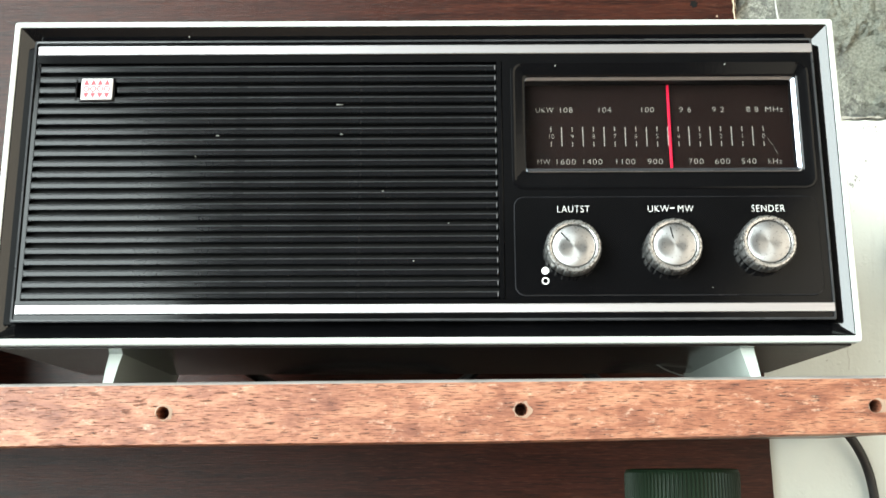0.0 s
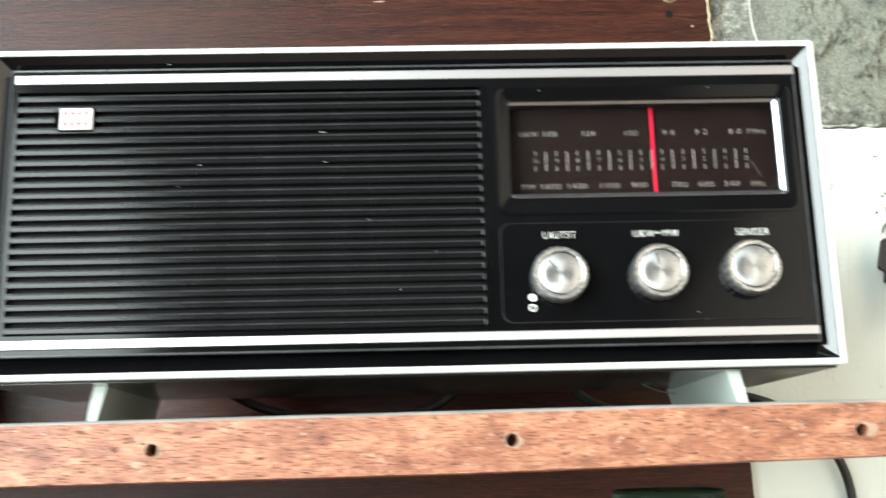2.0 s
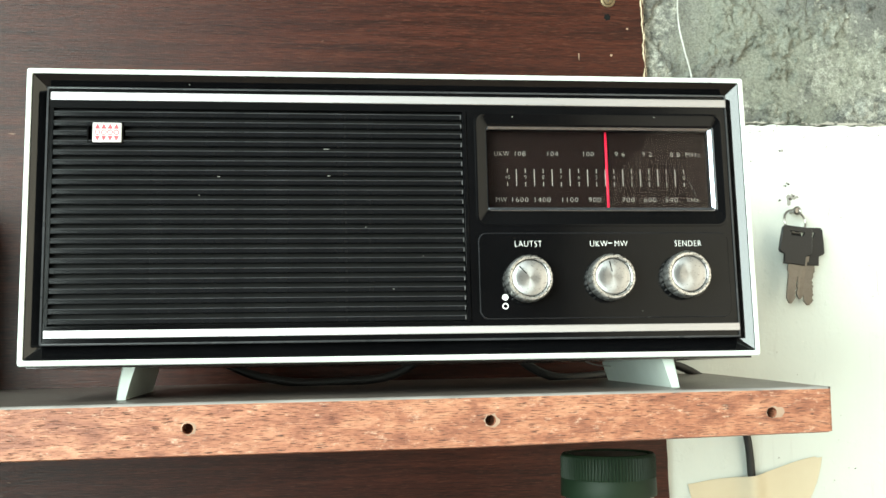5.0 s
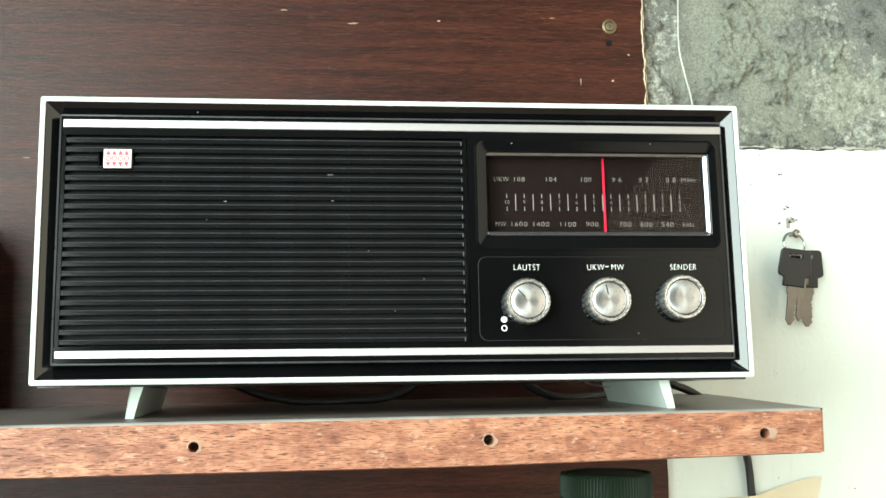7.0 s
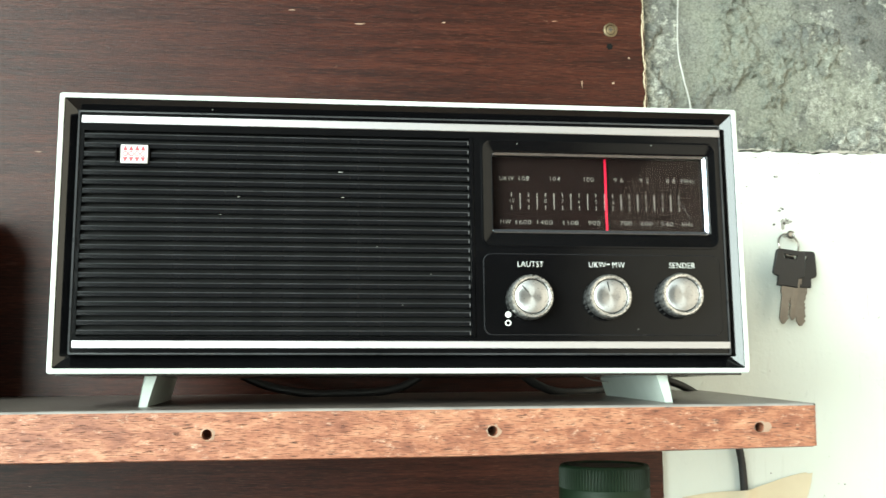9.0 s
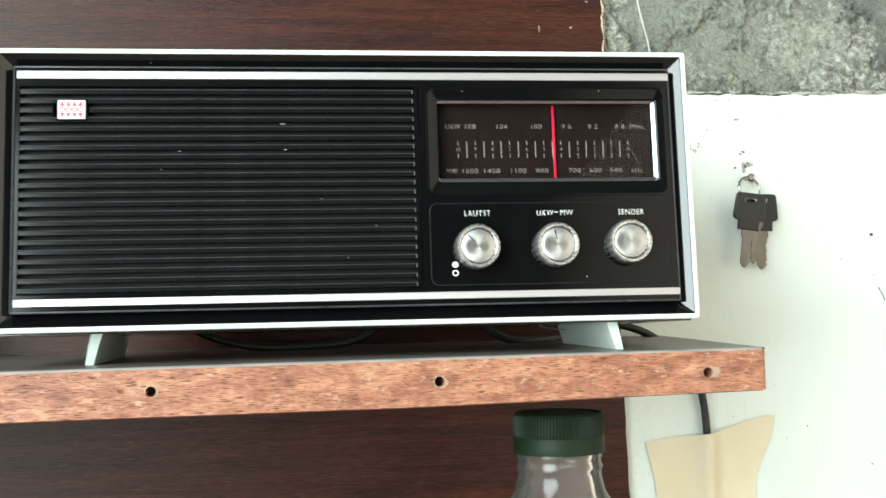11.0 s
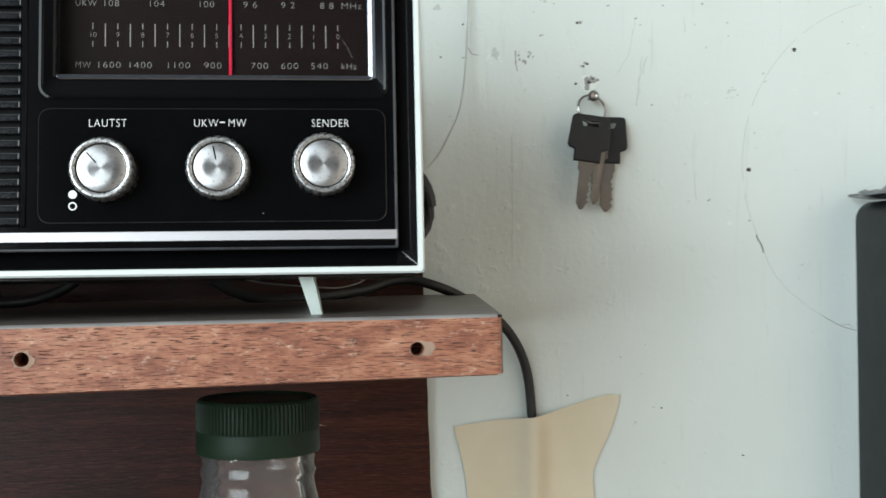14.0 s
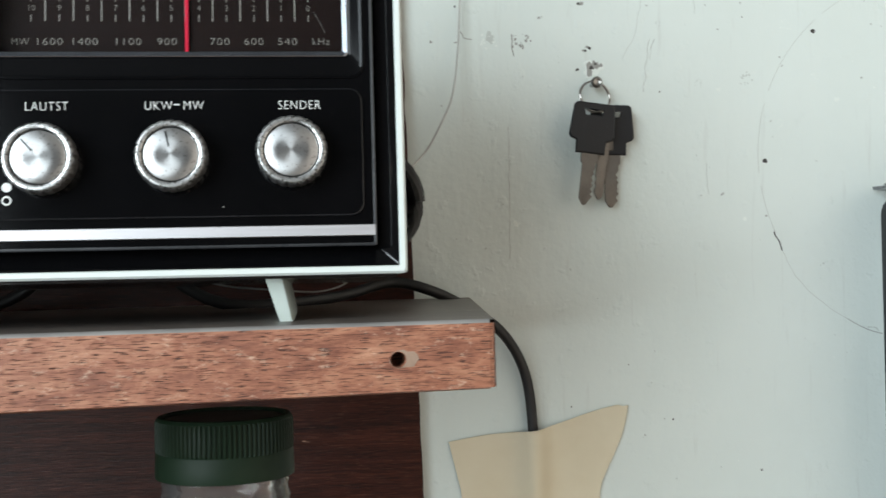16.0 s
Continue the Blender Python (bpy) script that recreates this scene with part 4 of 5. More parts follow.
PY = 0.01135
for text, x in (("UKW", 0.0562), ("108", 0.0678), ("104", 0.0873), ("100", 0.1088), ("9 6", 0.1286), ("9 2", 0.1452), ("8 8", 0.1624), ("MHz", 0.1718)):
    lettering("scale_text", text, 0.0041, x, PY, 0.1214, M_SCALE, dial, width=0.90 if text[0] == "U" else 1.12, gap=1.12)
for text, x in (("MW", 0.0564), ("1600", 0.0653), ("1400", 0.0786), ("1100", 0.0950), ("900", 0.1114), ("700", 0.1317), ("600", 0.1449), ("540", 0.1580), ("kHz", 0.1715)):
    lettering("scale_text", text, 0.0041, x, PY, 0.0937, M_SCALE, dial, width=0.88 if text == "MW" else 1.0 if text == "kHz" else 1.20, gap=1.12)
step = (0.1703 - 0.0639) / 10
for k in range(11):
    x = 0.0639 + step * k
    lettering("scale_number", str(10 - k), 0.0034, x, PY, 0.1072, M_SCALE, dial, "CENTER")
    for za, zb in ((0.1099, 0.1125), (0.1019, 0.1045)):
        part("tick", box(bmesh.new(), x - 0.00016, x + 0.00016, PY - 0.0001, PY + 0.0002, za, zb), M_SCALE, dial, "", False)
    if k < 10:
        x += step / 2
        part("tick", box(bmesh.new(), x - 0.0002, x + 0.0002, PY - 0.0001, PY + 0.0002, 0.1021, 0.1123), M_SCALE, dial, "", False)
part("scratch", tube(bmesh.new(), [Vector(p) for p in ((0.1722, 0.0113, 0.1060), (0.1745, 0.0113, 0.1025), (0.1768, 0.0113, 0.0975))], 0.00005, 5), M_SOOT, dial)

CX0, CX1, CZ0, CZ1 = 0.0437, 0.1904, 0.0226, 0.0721
bm = loft(bmesh.new(), [rr(CX0, CX1, CZ0, CZ1, 0.005, FD + 0.0004), rr(CX0, CX1, CZ0, CZ1, 0.005, FD - 0.0007), rr(CX0 + 0.0005, CX1 - 0.0005, CZ0 + 0.0005, CZ1 - 0.0005, 0.0046, FD - 0.0012)], False, True)
plate = part("control_plate", bm, M_BLACK, radio, "black control plate with white lettering", False)
# bevel faces get the lightened black as a painted highlight outline
plate.data.materials.append(M_BEVELGLINT)
for face in plate.data.polygons:
    if FD - 0.0011 < face.center.y < FD - 0.0008:
        face.material_index = 1
for text, x, s in (("LAUTST", 0.0724, 0.0050), ("UKW", 0.1134, 0.0050), ("MW", 0.1265, 0.0050), ("SENDER", 0.1663, 0.0050)):
    lettering("control_text", text, s, x, FD - 0.00132, 0.0654, M_PRINT, plate, "CENTER", 0.84, 1.12)
part("dash", box(bmesh.new(), 0.1191, 0.1213, FD - 0.00135, FD - 0.0011, 0.0657, 0.06615), M_PRINT, plate, "", False)
DXC, DZA, DZB = 0.0582, 0.0349, 0.0299
part("dot_mark", loft(bmesh.new(), [circle(DXC, DZA, 0.0018, FD - 0.0011, 24), circle(DXC, DZA, 0.0018, FD - 0.00135, 24)], False, True), M_PRINT, plate)
part("ring_mark", loft(bmesh.new(), [circle(DXC, DZB, r_, y, 24) for r_, y in ((0.0018, FD - 0.0011), (0.0018, FD - 0.00135), (0.0012, FD - 0.00135), (0.0012, FD - 0.0011))]), M_PRINT, plate)


def knob(x, z, pointer):
    e = new("knob")
    e.parent, e.location = radio, (x, FD - 0.0082, z)
    DEEP = 0.0026
    e.empty_display_size = 0.01
    R = 0.0135
    n = 176
    teeth = lambda i: -0.00055 if i % 8 in (0, 1) else 0.0
    skirt = loft(bmesh.new(), [circle(0, 0, R * 0.95, 0.0069, n), circle(0, 0, R * 0.985, 0.0056, n, teeth), circle(0, 0, R * 0.99, DEEP - 0.0030, n, teeth), circle(0, 0, R * 0.965, DEEP - 0.0042, n, lambda i: 0.5 * teeth(i)), circle(0, 0, R * 0.92, DEEP - 0.0049, n),
                               circle(0, 0, R * 0.84, DEEP - 0.0051, n), circle(0, 0, R * 0.785, DEEP - 0.0048, n), circle(0, 0, R * 0.765, DEEP - 0.0034, n)])
    part("skirt", skirt, M_KNOB, e, "worn chromed skirt")
    part("cap", loft(bmesh.new(), [circle(0, 0, R * 0.755, DEEP - 0.0026, 48), circle(0, 0, R * 0.745, DEEP - 0.0040, 48), circle(0, 0, R * 0.71, DEEP - 0.0043, 48), circle(0, 0, R * 0.35, DEEP - 0.0044, 48)], False, True), M_KNOBFACE, e, "spun aluminium cap")
    if pointer is not None:
        b_ = box(bmesh.new(), -0.00028, 0.00028, DEEP - 0.0046, DEEP - 0.0040, R * 0.22, R * 0.66)
        b_.transform(Matrix.Rotation(radians(pointer), 4, "Y"))
        part("pointer", b_, M_BACK, e, "black pointer line", False)
    return e


knob(0.0712, 0.0448, -42)
knob(0.1188, 0.0453, -12)
knob(0.1632, 0.0466, None)

# feet: two leaning plates under the cabinet
for side, fore, shift in ((-1, 0.5450, 0.0034), (1, 0.5300, 0.0)):
    bm = bmesh.new()
    secs = []
    for y, thick in ((fore, 1.0), (fore + 0.002, 1.15), (0.610, 1.15), (0.672, 1.0)):
        zt = 1.5790
        xa, xb = 0.1505, 0.1505 + 0.0068 * thick
        xc, xd = 0.1572, 0.1572 + 0.0046 * thick
        secs.append([RINV @ Vector((side * px + shift, y, pz)) for px, pz in ((xa, zt), (xb, zt), ((xb + xd) / 2 + 0.0004, 1.5675), (xd, shelf_top_at(side * xd)), (xc, shelf_top_at(side * xc)), ((xa + xc) / 2 + 0.0004, 1.5675))])
    loft(bm, secs, True, True)
    part("foot", bm, M_FOOT, radio, "pale leaning plastic foot")

# ---- cables behind the radio ----
cable = empty("power_cable", pose(0.2, 0.7, SHELF_Z), "black power cable coiled behind the radio and hanging down the wall", "cable")
CI = Matrix.Translation((-0.2, -0.7, -SHELF_Z))
pts = [(0.075, 0.69, 1.605), (0.096, 0.695, 1.577), (0.122, 0.70, 1.5615), (0.155, 0.715, 1.5600), (0.188, 0.742, 1.5630), (0.215, 0.752, 1.5695), (0.238, 0.752, 1.5648), (0.262, 0.762, 1.5530), (0.284, 0.772, 1.5375), (0.2985, 0.779, 1.5130), (0.3035, 0.7815, 1.4790), (0.3040, 0.782, 1.43), (0.303, 0.782, 1.36), (0.302, 0.782, 1.0), (0.30, 0.78, 0.06), (0.31, 0.76, 0.0035)]
bm = tube(bmesh.new(), spline(pts, 10), 0.0032, 12)
bm.transform(CI)
part("lead", bm, M_CABLE, cable)
pts = [(-0.150, 0.69, 1.612), (-0.122, 0.70, 1.583), (-0.095, 0.70, 1.5675), (-0.062, 0.70, 1.5600), (-0.025, 0.70, 1.5600), (0.004, 0.70, 1.5625), (0.026, 0.70, 1.5735), (0.046, 0.69, 1.596)]
bm = tube(bmesh.new(), spline(pts, 8), 0.0030, 10)
bm.transform(CI)
part("loop", bm, M_CABLE, cable)
bm = bmesh.new()
pts = []
for k in range(150):
    a = 2 * math.pi * k / 30
    pts.append(Vector((0.1985 + (0.0275 - 0.0004 * (k // 30)) * math.cos(a), 0.668 + 0.0058 * k / 30, 1.612 + 0.0275 * math.sin(a))))
tube(bm, pts, 0.0030, 8)
bm.transform(CI)
part("coil", bm, M_CABLE, cable, "coiled loops of black cable")

bm = bmesh.new()
wire_pts = [(0.252, 0.783, 2.05), (0.256, 0.783, 1.93), (0.2545, 0.783, 1.88), (0.2545, 0.783, 1.848), (0.2590, 0.783, 1.824), (0.264, 0.782, 1.80), (0.2645, 0.782, 1.767), (0.2622, 0.780, 1.719), (0.2575, 0.776, 1.684), (0.2485, 0.770, 1.663), (0.237, 0.760, 1.645), (0.215, 0.725, 1.626), (0.19, 0.668, 1.618)]
tube(bm, spline(wire_pts, 8), 0.00065, 7)
tagged(mesh_object("antenna_wire", bm, M_WIRE), "thin grey wire hanging down the wall behind the radio", "wire")
bm = bmesh.new()
tube(bm, spline([(0.121, 0.597, 1.5745), (0.133, 0.620, 1.5712), (0.145, 0.640, 1.5695), (0.158, 0.655, 1.5680), (0.172, 0.660, 1.5670), (0.183, 0.665, 1.5690), (0.190, 0.668, 1.5725)], 8), 0.00045, 7)
tagged(mesh_object("thin_wire", bm, M_WIRE), "thin pale wire looped below the bottom of the radio", "wire")

# ---- keys ----
screw = empty("hook_screw", pose(0.3466, WALL_Y, 1.6898), "small steel screw in the wall that carries the keys", "screw")
part("shank", loft(bmesh.new(), [circle(0, 0, 0.0013, 0.004, 12), circle(0, 0, 0.0013, -0.0125, 12)], True, True), M_STEEL, screw)
part("head", loft(bmesh.new(), [circle(0, 0, 0.0013, -0.0105, 20), circle(0, 0, 0.0035, -0.0125, 20), circle(0, 0, 0.0036, -0.0135, 20), circle(0, 0, 0.0024, -0.0148, 20), circle(0, 0, 0.0010, -0.0140, 20)], False, True), M_STEEL, screw)

ring_z = 1.6893 + 0.0013 + 0.0007 - 0.0098
bm = bmesh.new()
for off, rr_add in ((0.0, 0.0), (0.0011, 0.0002)):
    tube(bm, [Vector(((0.0098 + rr_add) * math.cos(a), off + 0.0022 * math.sin(a), (0.0098 + rr_add) * math.sin(a))) for a in [2 * math.pi * k / 40 for k in range(40)]], 0.00062, 8, True)
ring = mesh_object("key_ring", bm, M_STEEL)
ring.matrix_world = pose(0.3466, 0.7775, ring_z, 0, 0, 12)
tagged(ring, "thin steel split ring hanging on the wall screw", "key ring")


def outline_plate(outer, y0, y1, inner=None, ease=0.0006):
    """A flat plate with eased edges from an outline of equal-angle points, optionally with a hole."""
    bm_ = bmesh.new()
    c = sum((Vector((x, 0, z)) for x, z in outer), Vector()) / len(outer)

    def loop(pts_, y, k):
        return [Vector((c.x + (x - c.x) * k, y, c.z + (z - c.z) * k)) for x, z in pts_]
    k = 1 - ease / 0.012
    if inner:
        loft(bm_, [inner and [Vector((x, y1, z)) for x, z in inner], loop(outer, y1, k), loop(outer, y1 - ease, 1), loop(outer, y0 + ease, 1), loop(outer, y0, k), [Vector((x, y0, z)) for x, z in inner], [Vector((x, y1, z)) for x, z in inner]])
        bmesh.ops.remove_doubles(bm_, verts=bm_.verts, dist=1e-6)
    else:
        loft(bm_, [loop(outer, y1, k), loop(outer, y1 - ease, 1), loop(outer, y0 + ease, 1), loop(outer, y0, k)], True, True)
    return bm_


def key_head_outline(n=4):
    pts_ = []
    for cx, cz, a0, r in ((0.0098, -0.0030, 0, 0.0030), (-0.0098, -0.0030, 90, 0.0030)):
        for k in range(n + 1):
            a = radians(a0 + 90 * k / n)
            pts_.append((cx + r * math.cos(a), cz + r * math.sin(a)))
    pts_ += [(-0.0138, -0.0160), (-0.0140, -0.0205), (-0.0128, -0.0222), (-0.0092, -0.0235), (-0.0090, -0.0312), (0.0090, -0.0312), (0.0092, -0.0235), (0.0128, -0.0222), (0.0140, -0.0205), (0.0138, -0.0160)]
    return pts_


def key_blade(length, width, seed):
    """Blade outline: broad shoulder, then a narrower notched shank with a skew point."""
    rnd_ = random.Random(seed)
    left, right = [], []
    steps = 20
    for k in range(steps + 1):
        z = -0.0305 - (length - 0.0040) * k / steps
        broad = k < 5
        notch = (0.0, 0.0011, 0.0016, 0.0004, 0.0013)[(k + seed) % 5] * (0.7 + 0.5 * rnd_.random()) if k > 7 else 0
        left.append((-width / 2 - (0.0012 if broad else 0.0), z))
        right.append((width / 2 + (0.0012 if broad else 0.0) - notch, z))
    tip = [(-width * 0.18, -0.0305 - length), (width * 0.05, -0.0305 - length)]
    return left + tip + right[::-1]


def key(x, y, z, tilt, yaw, length, width, seed):
    e = empty("key", pose(x, y, z, 0, tilt, yaw), "steel key with a black plastic head hanging on a ring", "key", "keys on the ring")
    hole = []
    outer = key_head_outline()
    for px, pz in outer:
        a = math.atan2(pz + 0.0070, px * 0.5)
        hole.append((max(-0.0062, min(0.0062, 0.0085 * math.cos(a))), -0.0058 + max(-0.0019, min(0.0019, 0.003 * math.sin(a)))))
    part("head", outline_plate(outer, -0.0016, 0.0016, hole), M_KEYHEAD, e, "black plastic head with a slot", False)
    part("blade", outline_plate(key_blade(length, width, seed), -0.0009, 0.0009, None, 0.0001), M_BLADE, e, "notched metal blade")
    return e


key(0.3440, 0.7680, 1.6762, 7.5, 0, 0.0322, 0.0080, 1)
back_key = key(0.3566, 0.7780, 1.6762, 1.0, -3, 0.0330, 0.0085, 3)
part("shank", box(bmesh.new(), -0.0030, 0.0008, -0.0023, -0.0012, -0.0285, -0.0085, 0.0004, 1), M_BLADE, back_key, "narrow bare metal shank")
shank = [(-0.0036, -0.010), (-0.0036, -0.0355), (-0.0030, -0.0375), (-0.0031, -0.0450), (-0.0023, -0.0465), (-0.0032, -0.0490), (-0.0022, -0.0510), (-0.0032, -0.0535), (-0.0026, -0.0560), (-0.0006, -0.0592), (0.0004, -0.0592), (0.0028, -0.0562), (0.0029, -0.0375), (0.0037, -0.0355), (0.0037, -0.013), (0.0020, -0.010)]
bm = outline_plate(shank, -0.0008, 0.0008, None, 0.0001)
small = empty("key", pose(0.3530, 0.7732, 1.6762, 0, 7.0, 0), "small bare metal key between two black-headed keys", "key", "keys on the ring")
part("blade", bm, M_BLADE, small)

# ---- cream paper on the wall ----
bm = bmesh.new()
nu, nv = 36, 24
rows_ = []
for j in range(nv + 1):
    v_ = j / nv
    row = []
    for i in range(nu + 1):
        u = i / nu
        ztop = 1.4705 + 0.0198 * u ** 1.35 + 0.0012 * math.sin(u * 9) - 0.0015 * (u > 0.97)
        z = ztop + (1.33 - ztop) * v_
        drop_ = ztop - z
        xl = 0.2515 + 0.10 * drop_ + 0.004 * min(1, drop_ / 0.03)
        xr = 0.3645 - 0.34 * min(drop_, 0.05) - 0.05 * max(0, drop_ - 0.05) + 0.002 * math.sin(drop_ * 90)
        x = xl + (xr - xl) * u
        y = WALL_Y - 0.0012 - 0.0076 * math.exp(-((x - 0.304) / 0.0085) ** 2) - 0.0022 * math.exp(-((x - 0.304) / 0.03) ** 2) - 0.0050 * max(0, u - 0.72) ** 1.2 * math.exp(-drop_ * 9)
        row.append((x, y - 0.0006 * noise.noise((x * 40, z * 40, 0)), z))
    rows_.append(row)
fv = [[bm.verts.new(p) for p in row] for row in rows_]
bv = [[bm.verts.new((x, y + 0.0005, z)) for x, y, z in row] for row in rows_]
for j in range(nv):
    for i in range(nu):
        bm.faces.new((fv[j][i], fv[j][i + 1], fv[j + 1][i + 1], fv[j + 1][i]))
        bm.faces.new((bv[j][i], bv[j + 1][i], bv[j + 1][i + 1], bv[j][i + 1]))
for i in range(nu):
    bm.faces.new((fv[0][i], bv[0][i], bv[0][i + 1], fv[0][i + 1]))
    bm.faces.new((fv[nv][i], fv[nv][i + 1], bv[nv][i + 1], bv[nv][i]))
for j in range(nv):
    bm.faces.new((fv[j][0], fv[j + 1][0], bv[j + 1][0], bv[j][0]))
    bm.faces.new((fv[j][nu], bv[j][nu], bv[j + 1][nu], fv[j + 1][nu]))
tagged(mesh_object("paper_sheet", bm, M_PAPER), "cream paper sheet with a crooked top edge stuck over the cable", "paper")

# ---- jar below the shelf, on a lower shelf ----
tagged(mesh_object("lower_shelf", box(bmesh.new(), -1.02, 0.232, 0.49, 0.779, 1.2778, 1.3018, 0.001, 1), M_PANEL), "plain dark lower shelf under the jar", "shelf")
jar = empty("jar", pose(0.1320, 0.580, 1.3018), "clear glass jar with a ribbed dark green screw cap", "jar")
outer_p = [(0.030, 0.0), (0.044, 0.003), (0.0475, 0.010), (0.0475, 0.115), (0.0455, 0.135), (0.0400, 0.148), (0.0335, 0.158), (0.0288, 0.1655), (0.0277, 0.1715), (0.0268, 0.1750), (0.0268, 0.1775), (0.0276, 0.1795), (0.0277, 0.1810), (0.0268, 0.1830), (0.0267, 0.1855), (0.0274, 0.1875), (0.0262, 0.192), (0.0258, 0.205)]
inner_p = [(max(0.001, r - 0.0022), z) for r, z in outer_p[::-1]]
inner_p[-1] = (0.028, 0.0035)
bm = lathe(bmesh.new(), outer_p + inner_p, 48)
part("glass", bm, M_JAR, jar, "clear glass body")
ribs = lambda i, z: (0.0003 if i % 4 < 2 else -0.0007) if 0.2010 < z < 0.2135 else 0.0
capp = [(0.0272, 0.1895), (0.0293, 0.1897), (0.0295, 0.1905), (0.0292, 0.2000), (0.0290, 0.2005), (0.0290, 0.2012), (0.0290, 0.2130), (0.0288, 0.2140), (0.0280, 0.2152), (0.0262, 0.2154), (0.0254, 0.2138), (0.012, 0.2134)]
bm = lathe(bmesh.new(), capp, 352, (0, 0, 0), ribs)
cap = part("screw_cap", bm, M_CAP, jar, "ribbed dark green plastic cap")
part("cap_top", lathe(bmesh.new(), [(0.0256, 0.2130), (0.0256, 0.21395), (0.02, 0.2141)], 48), M_CAPTOP, cap, "dark recessed cap top")

# ---- black box at the far end of the shelf ----
dark_box = empty("black_box", pose(-0.3595, 0.722, shelf_top_at(-0.36), 0, -SHELF_TILT, 0), "black plastic box standing on the shelf", "box")
part("body", box(bmesh.new(), -0.06, 0.060, -0.038, 0.046, 0, 0.1400, 0.004, 3), M_STATION, dark_box)
part("front_frame", loft(bmesh.new(), [rr(-0.0565, 0.0565, 0.005, 0.132, 0.004, -0.0378), rr(-0.0565, 0.0565, 0.005, 0.132, 0.004, -0.0395), rr(-0.053, 0.053, 0.009, 0.128, 0.003, -0.0395), rr(-0.052, 0.052, 0.010, 0.127, 0.003, -0.0375)]), M_BLACK, dark_box)
part("button", box(bmesh.new(), 0.0598, 0.0612, -0.02, -0.012, 0.058, 0.072, 0.0005, 1), M_GREYPRINT, dark_box, "small grey side button")

# ---- weather station on the wall ----
station = empty("weather_station", pose(0.62, WALL_Y, 1.50), "black plastic weather station with grey weather icons, mounted on the wall", "weather station")
SX, ST, SD = -0.0855, 0.1185, -0.071
bm = bmesh.new()


def st_loop(i, y, r):
    return rr(SX + i, 0.10 - i, -0.14 + i, ST - i, r, y, 6)


loft(bm, [st_loop(0.0, 0.0, 0.013), st_loop(0.0, -0.062, 0.013), st_loop(0.0008, -0.0685, 0.012), st_loop(0.0022, -0.071, 0.011), st_loop(0.0042, -0.0708, 0.009), st_loop(0.0052, -0.0685, 0.008)], True, False)
body = part("housing", bm, M_STATION, station)
part("front_panel", loft(bmesh.new(), [st_loop(0.0052, -0.0684, 0.008), st_loop(0.0085, -0.0690, 0.006)], False, True), M_BLACK, station, "dark front panel", False)
for k in range(9):
    part("vent_slot", box(bmesh.new(), SX + 0.018 + 0.016 * k, SX + 0.026 + 0.016 * k, SD + 0.0005, SD + 0.012, ST - 0.0065, ST + 0.0004, 0.0008, 1), M_BACK, station)


def icon_line(pts_, r=0.00035, closed=False):
    return tube(bmesh.new(), [Vector((x, -0.0693, z)) for x, z in pts_], r, 5, closed)


ix = -0.0475
bm = icon_line([(ix + 0.0022 * math.cos(a), 0.0705 + 0.0022 * math.sin(a)) for a in [k * math.pi / 6 for k in range(12)]], 0.0005, True)
for k in range(10):
    a = k * math.pi / 5
    tube(bm, [Vector((ix + r_ * math.cos(a), -0.0693, 0.0705 + r_ * math.sin(a))) for r_ in (0.0033, 0.0058)], 0.0003, 5)
part("sun_icon", bm, M_GREYPRINT, station, "grey sun icon")
bm = bmesh.new()
for cx, cz in ((ix - 0.0030, 0.0550), (ix + 0.0028, 0.0532)):
    tube(bm, [Vector((cx + 0.0029 * math.cos(a), -0.0693, cz + 0.0029 * math.sin(a))) for a in [k * math.pi / 3 for k in range(6)]], 0.0004, 5, True)
part("hexagon_icon", bm, M_GREYPRINT, station, "grey pair of hexagons")
bm = bmesh.new()
for cx, cz, r_ in ((ix - 0.0032, 0.0405, 0.0022), (ix, 0.0425, 0.0028), (ix + 0.0036, 0.0405, 0.0022)):
    tube(bm, [Vector((cx + r_ * math.cos(a), -0.0693, cz + r_ * math.sin(a))) for a in [radians(-10 + 20 * k) for k in range(11)]], 0.0004, 5)
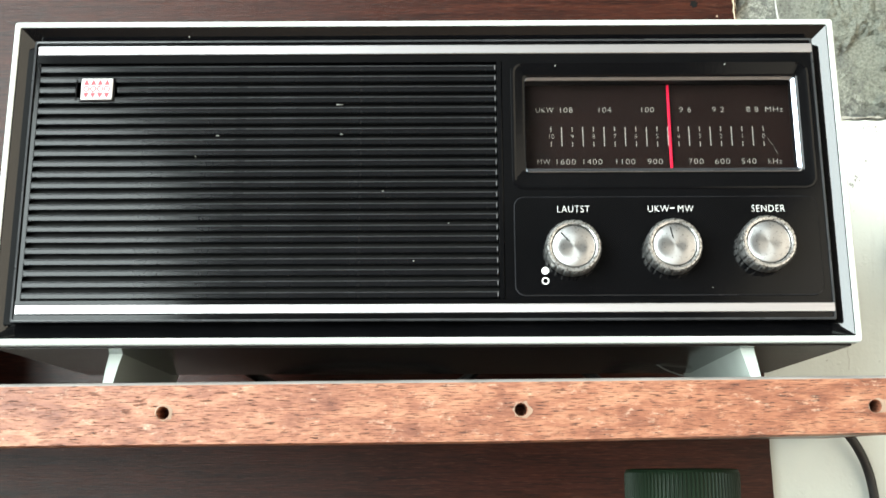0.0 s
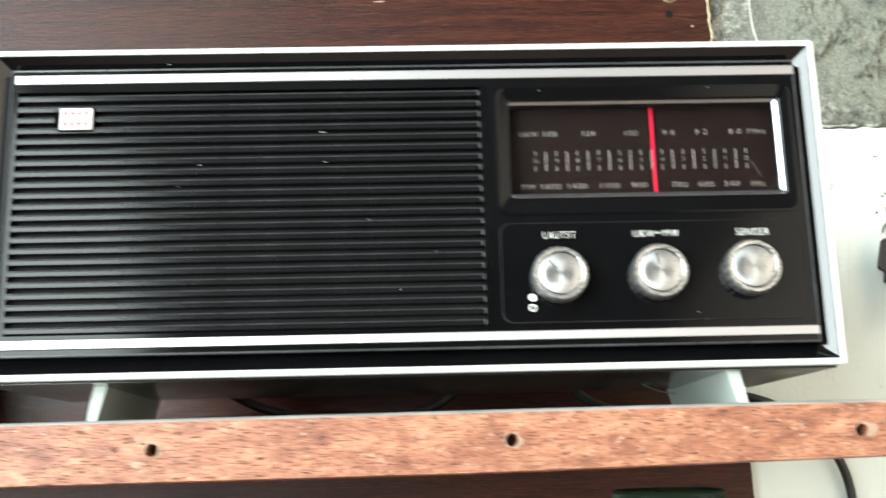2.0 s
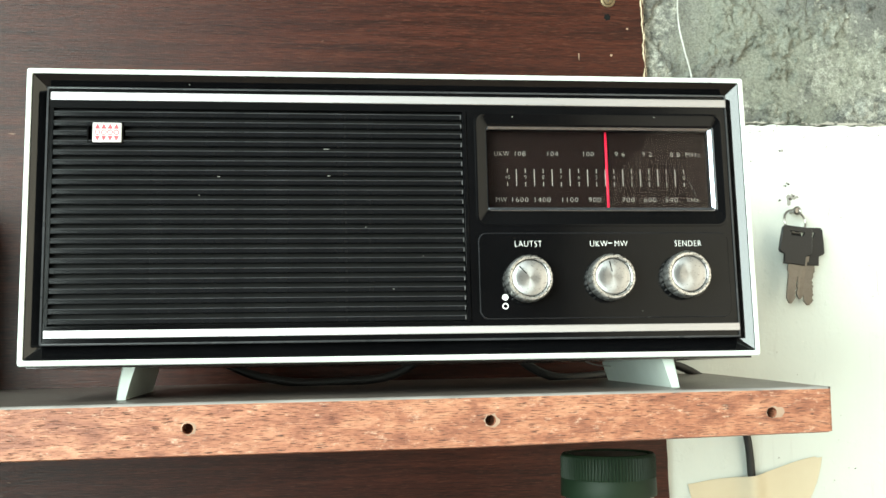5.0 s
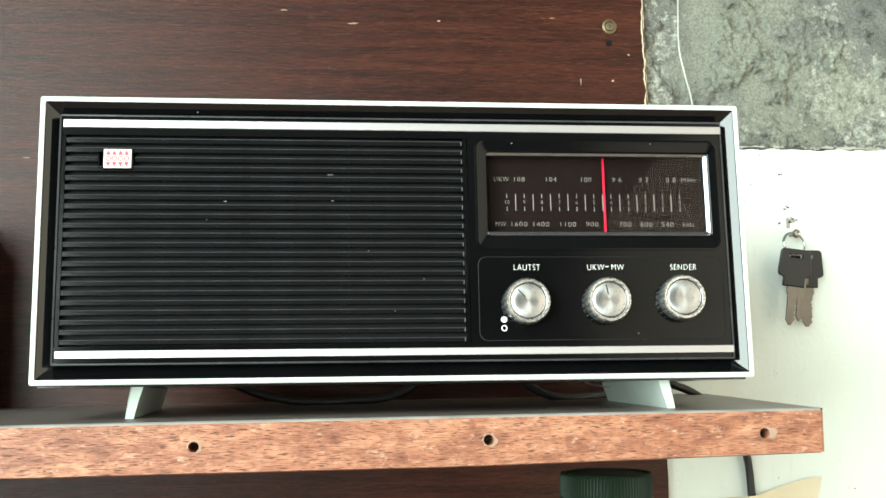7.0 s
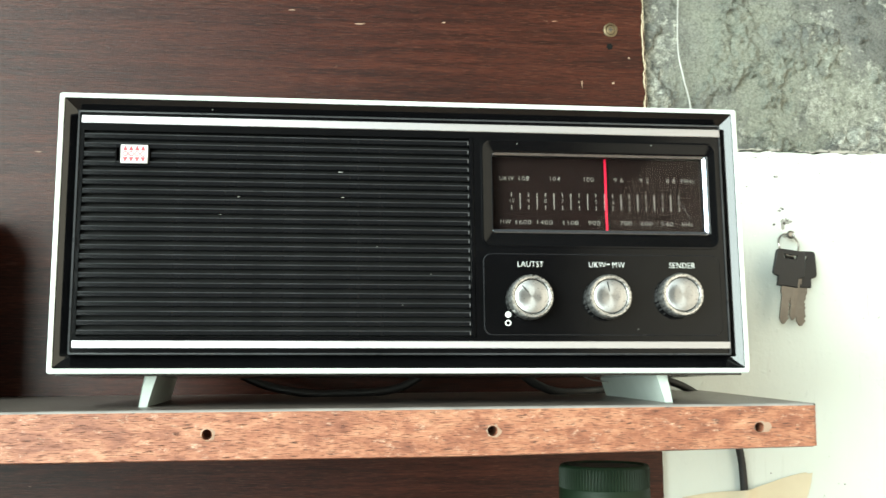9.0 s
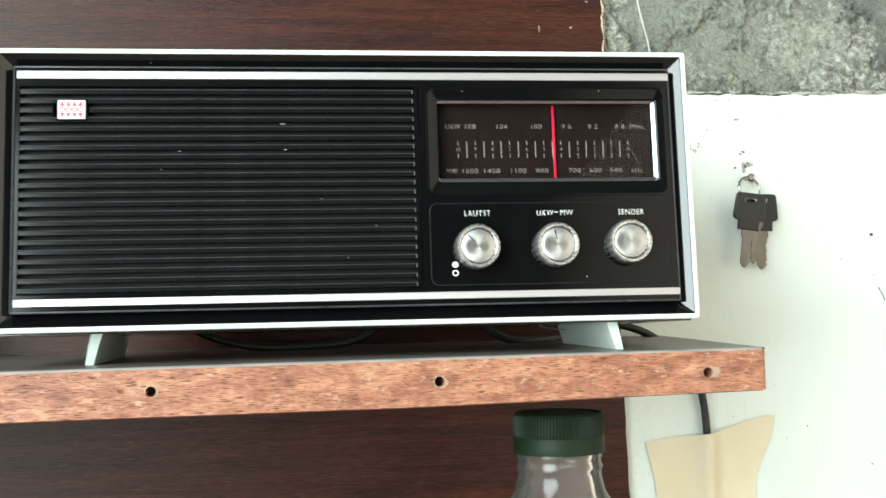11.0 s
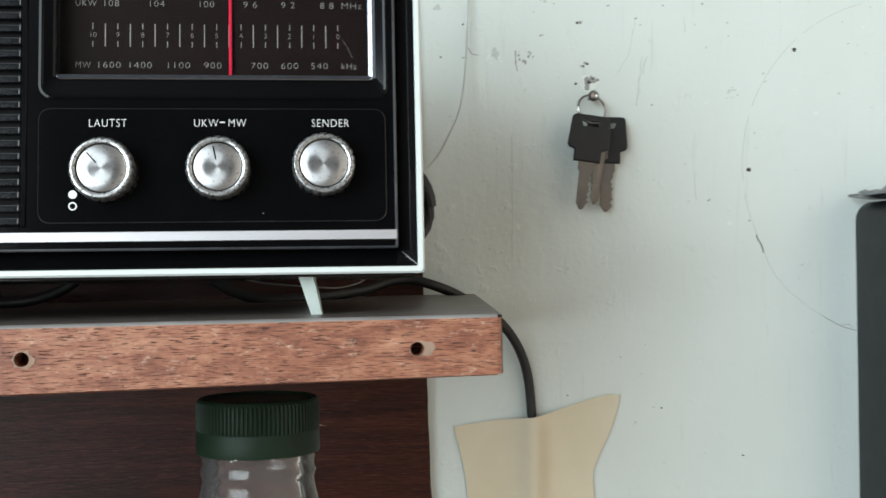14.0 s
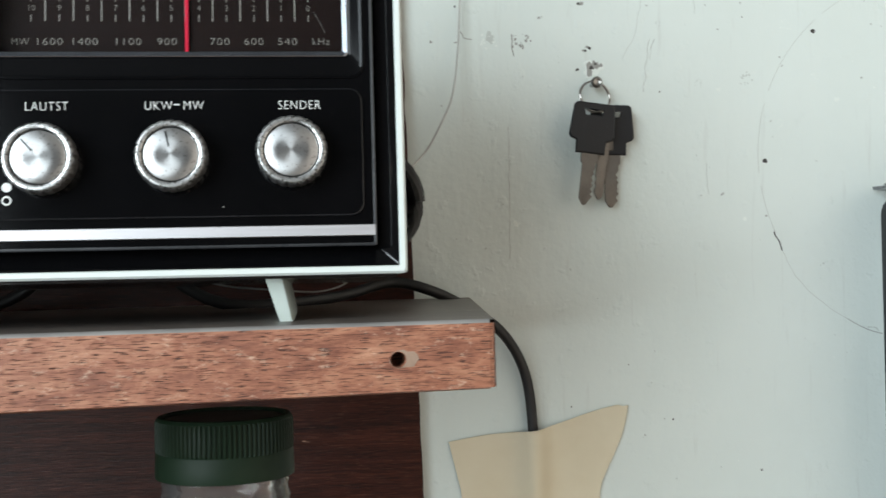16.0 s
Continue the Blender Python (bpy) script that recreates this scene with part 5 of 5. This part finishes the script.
for k in range(4):
    tube(bm, [Vector((ix - 0.0036 + 0.0024 * k, -0.0693, 0.0378)), Vector((ix - 0.0046 + 0.0024 * k, -0.0693, 0.0345))], 0.00035, 5)
part("rain_icon", bm, M_GREYPRINT, station, "grey rain cloud icon")
part("tick_icon", icon_line([(ix - 0.001, -0.002), (ix + 0.001, -0.0045), (ix + 0.005, 0.003)], 0.0004), M_GREYPRINT, station)

# crumpled foil bag lying on the station
bm = bmesh.new()
top_v, bot_v = [], []
for j in range(19):
    rt, rb = [], []
    for i in range(29):
        u, v_ = i / 28, j / 18
        x, y = -0.0935 + 0.165 * u + 0.004 * noise.noise((v_ * 5, 1, 3)), -0.080 + 0.074 * v_ + 0.004 * noise.noise((u * 6, 7, 3))
        edge_ = min(u, 1 - u, v_, 1 - v_)
        puff = 0.0110 * min(1, edge_ * 5) ** 0.6 * (0.55 + 0.75 * noise.noise((u * 7, v_ * 4, 2)))
        fold = 0.0042 * noise.noise((u * 16, v_ * 10, 5))
        lie = ST + 0.0012 + 0.0018 * max(0, 0.10 - u) * 10
        rt.append(bm.verts.new((x, y, lie + 0.0015 + max(0.0004, puff + fold))))
        rb.append(bm.verts.new((x, y, lie)))
    top_v.append(rt)
    bot_v.append(rb)
for j in range(18):
    for i in range(28):
        bm.faces.new((top_v[j][i], top_v[j][i + 1], top_v[j + 1][i + 1], top_v[j + 1][i]))
        bm.faces.new((bot_v[j][i], bot_v[j + 1][i], bot_v[j + 1][i + 1], bot_v[j][i + 1]))
for i in range(28):
    bm.faces.new((top_v[0][i], bot_v[0][i], bot_v[0][i + 1], top_v[0][i + 1]))
    bm.faces.new((top_v[18][i], top_v[18][i + 1], bot_v[18][i + 1], bot_v[18][i]))
for j in range(18):
    bm.faces.new((top_v[j][0], top_v[j + 1][0], bot_v[j + 1][0], bot_v[j][0]))
    bm.faces.new((top_v[j][28], bot_v[j][28], bot_v[j + 1][28], top_v[j + 1][28]))
foil = mesh_object("foil_bag", bm, M_FOIL)
foil.matrix_world = pose(0.62, WALL_Y, 1.50)
tagged(foil, "crumpled shiny grey foil bag lying on the black station", "bag")
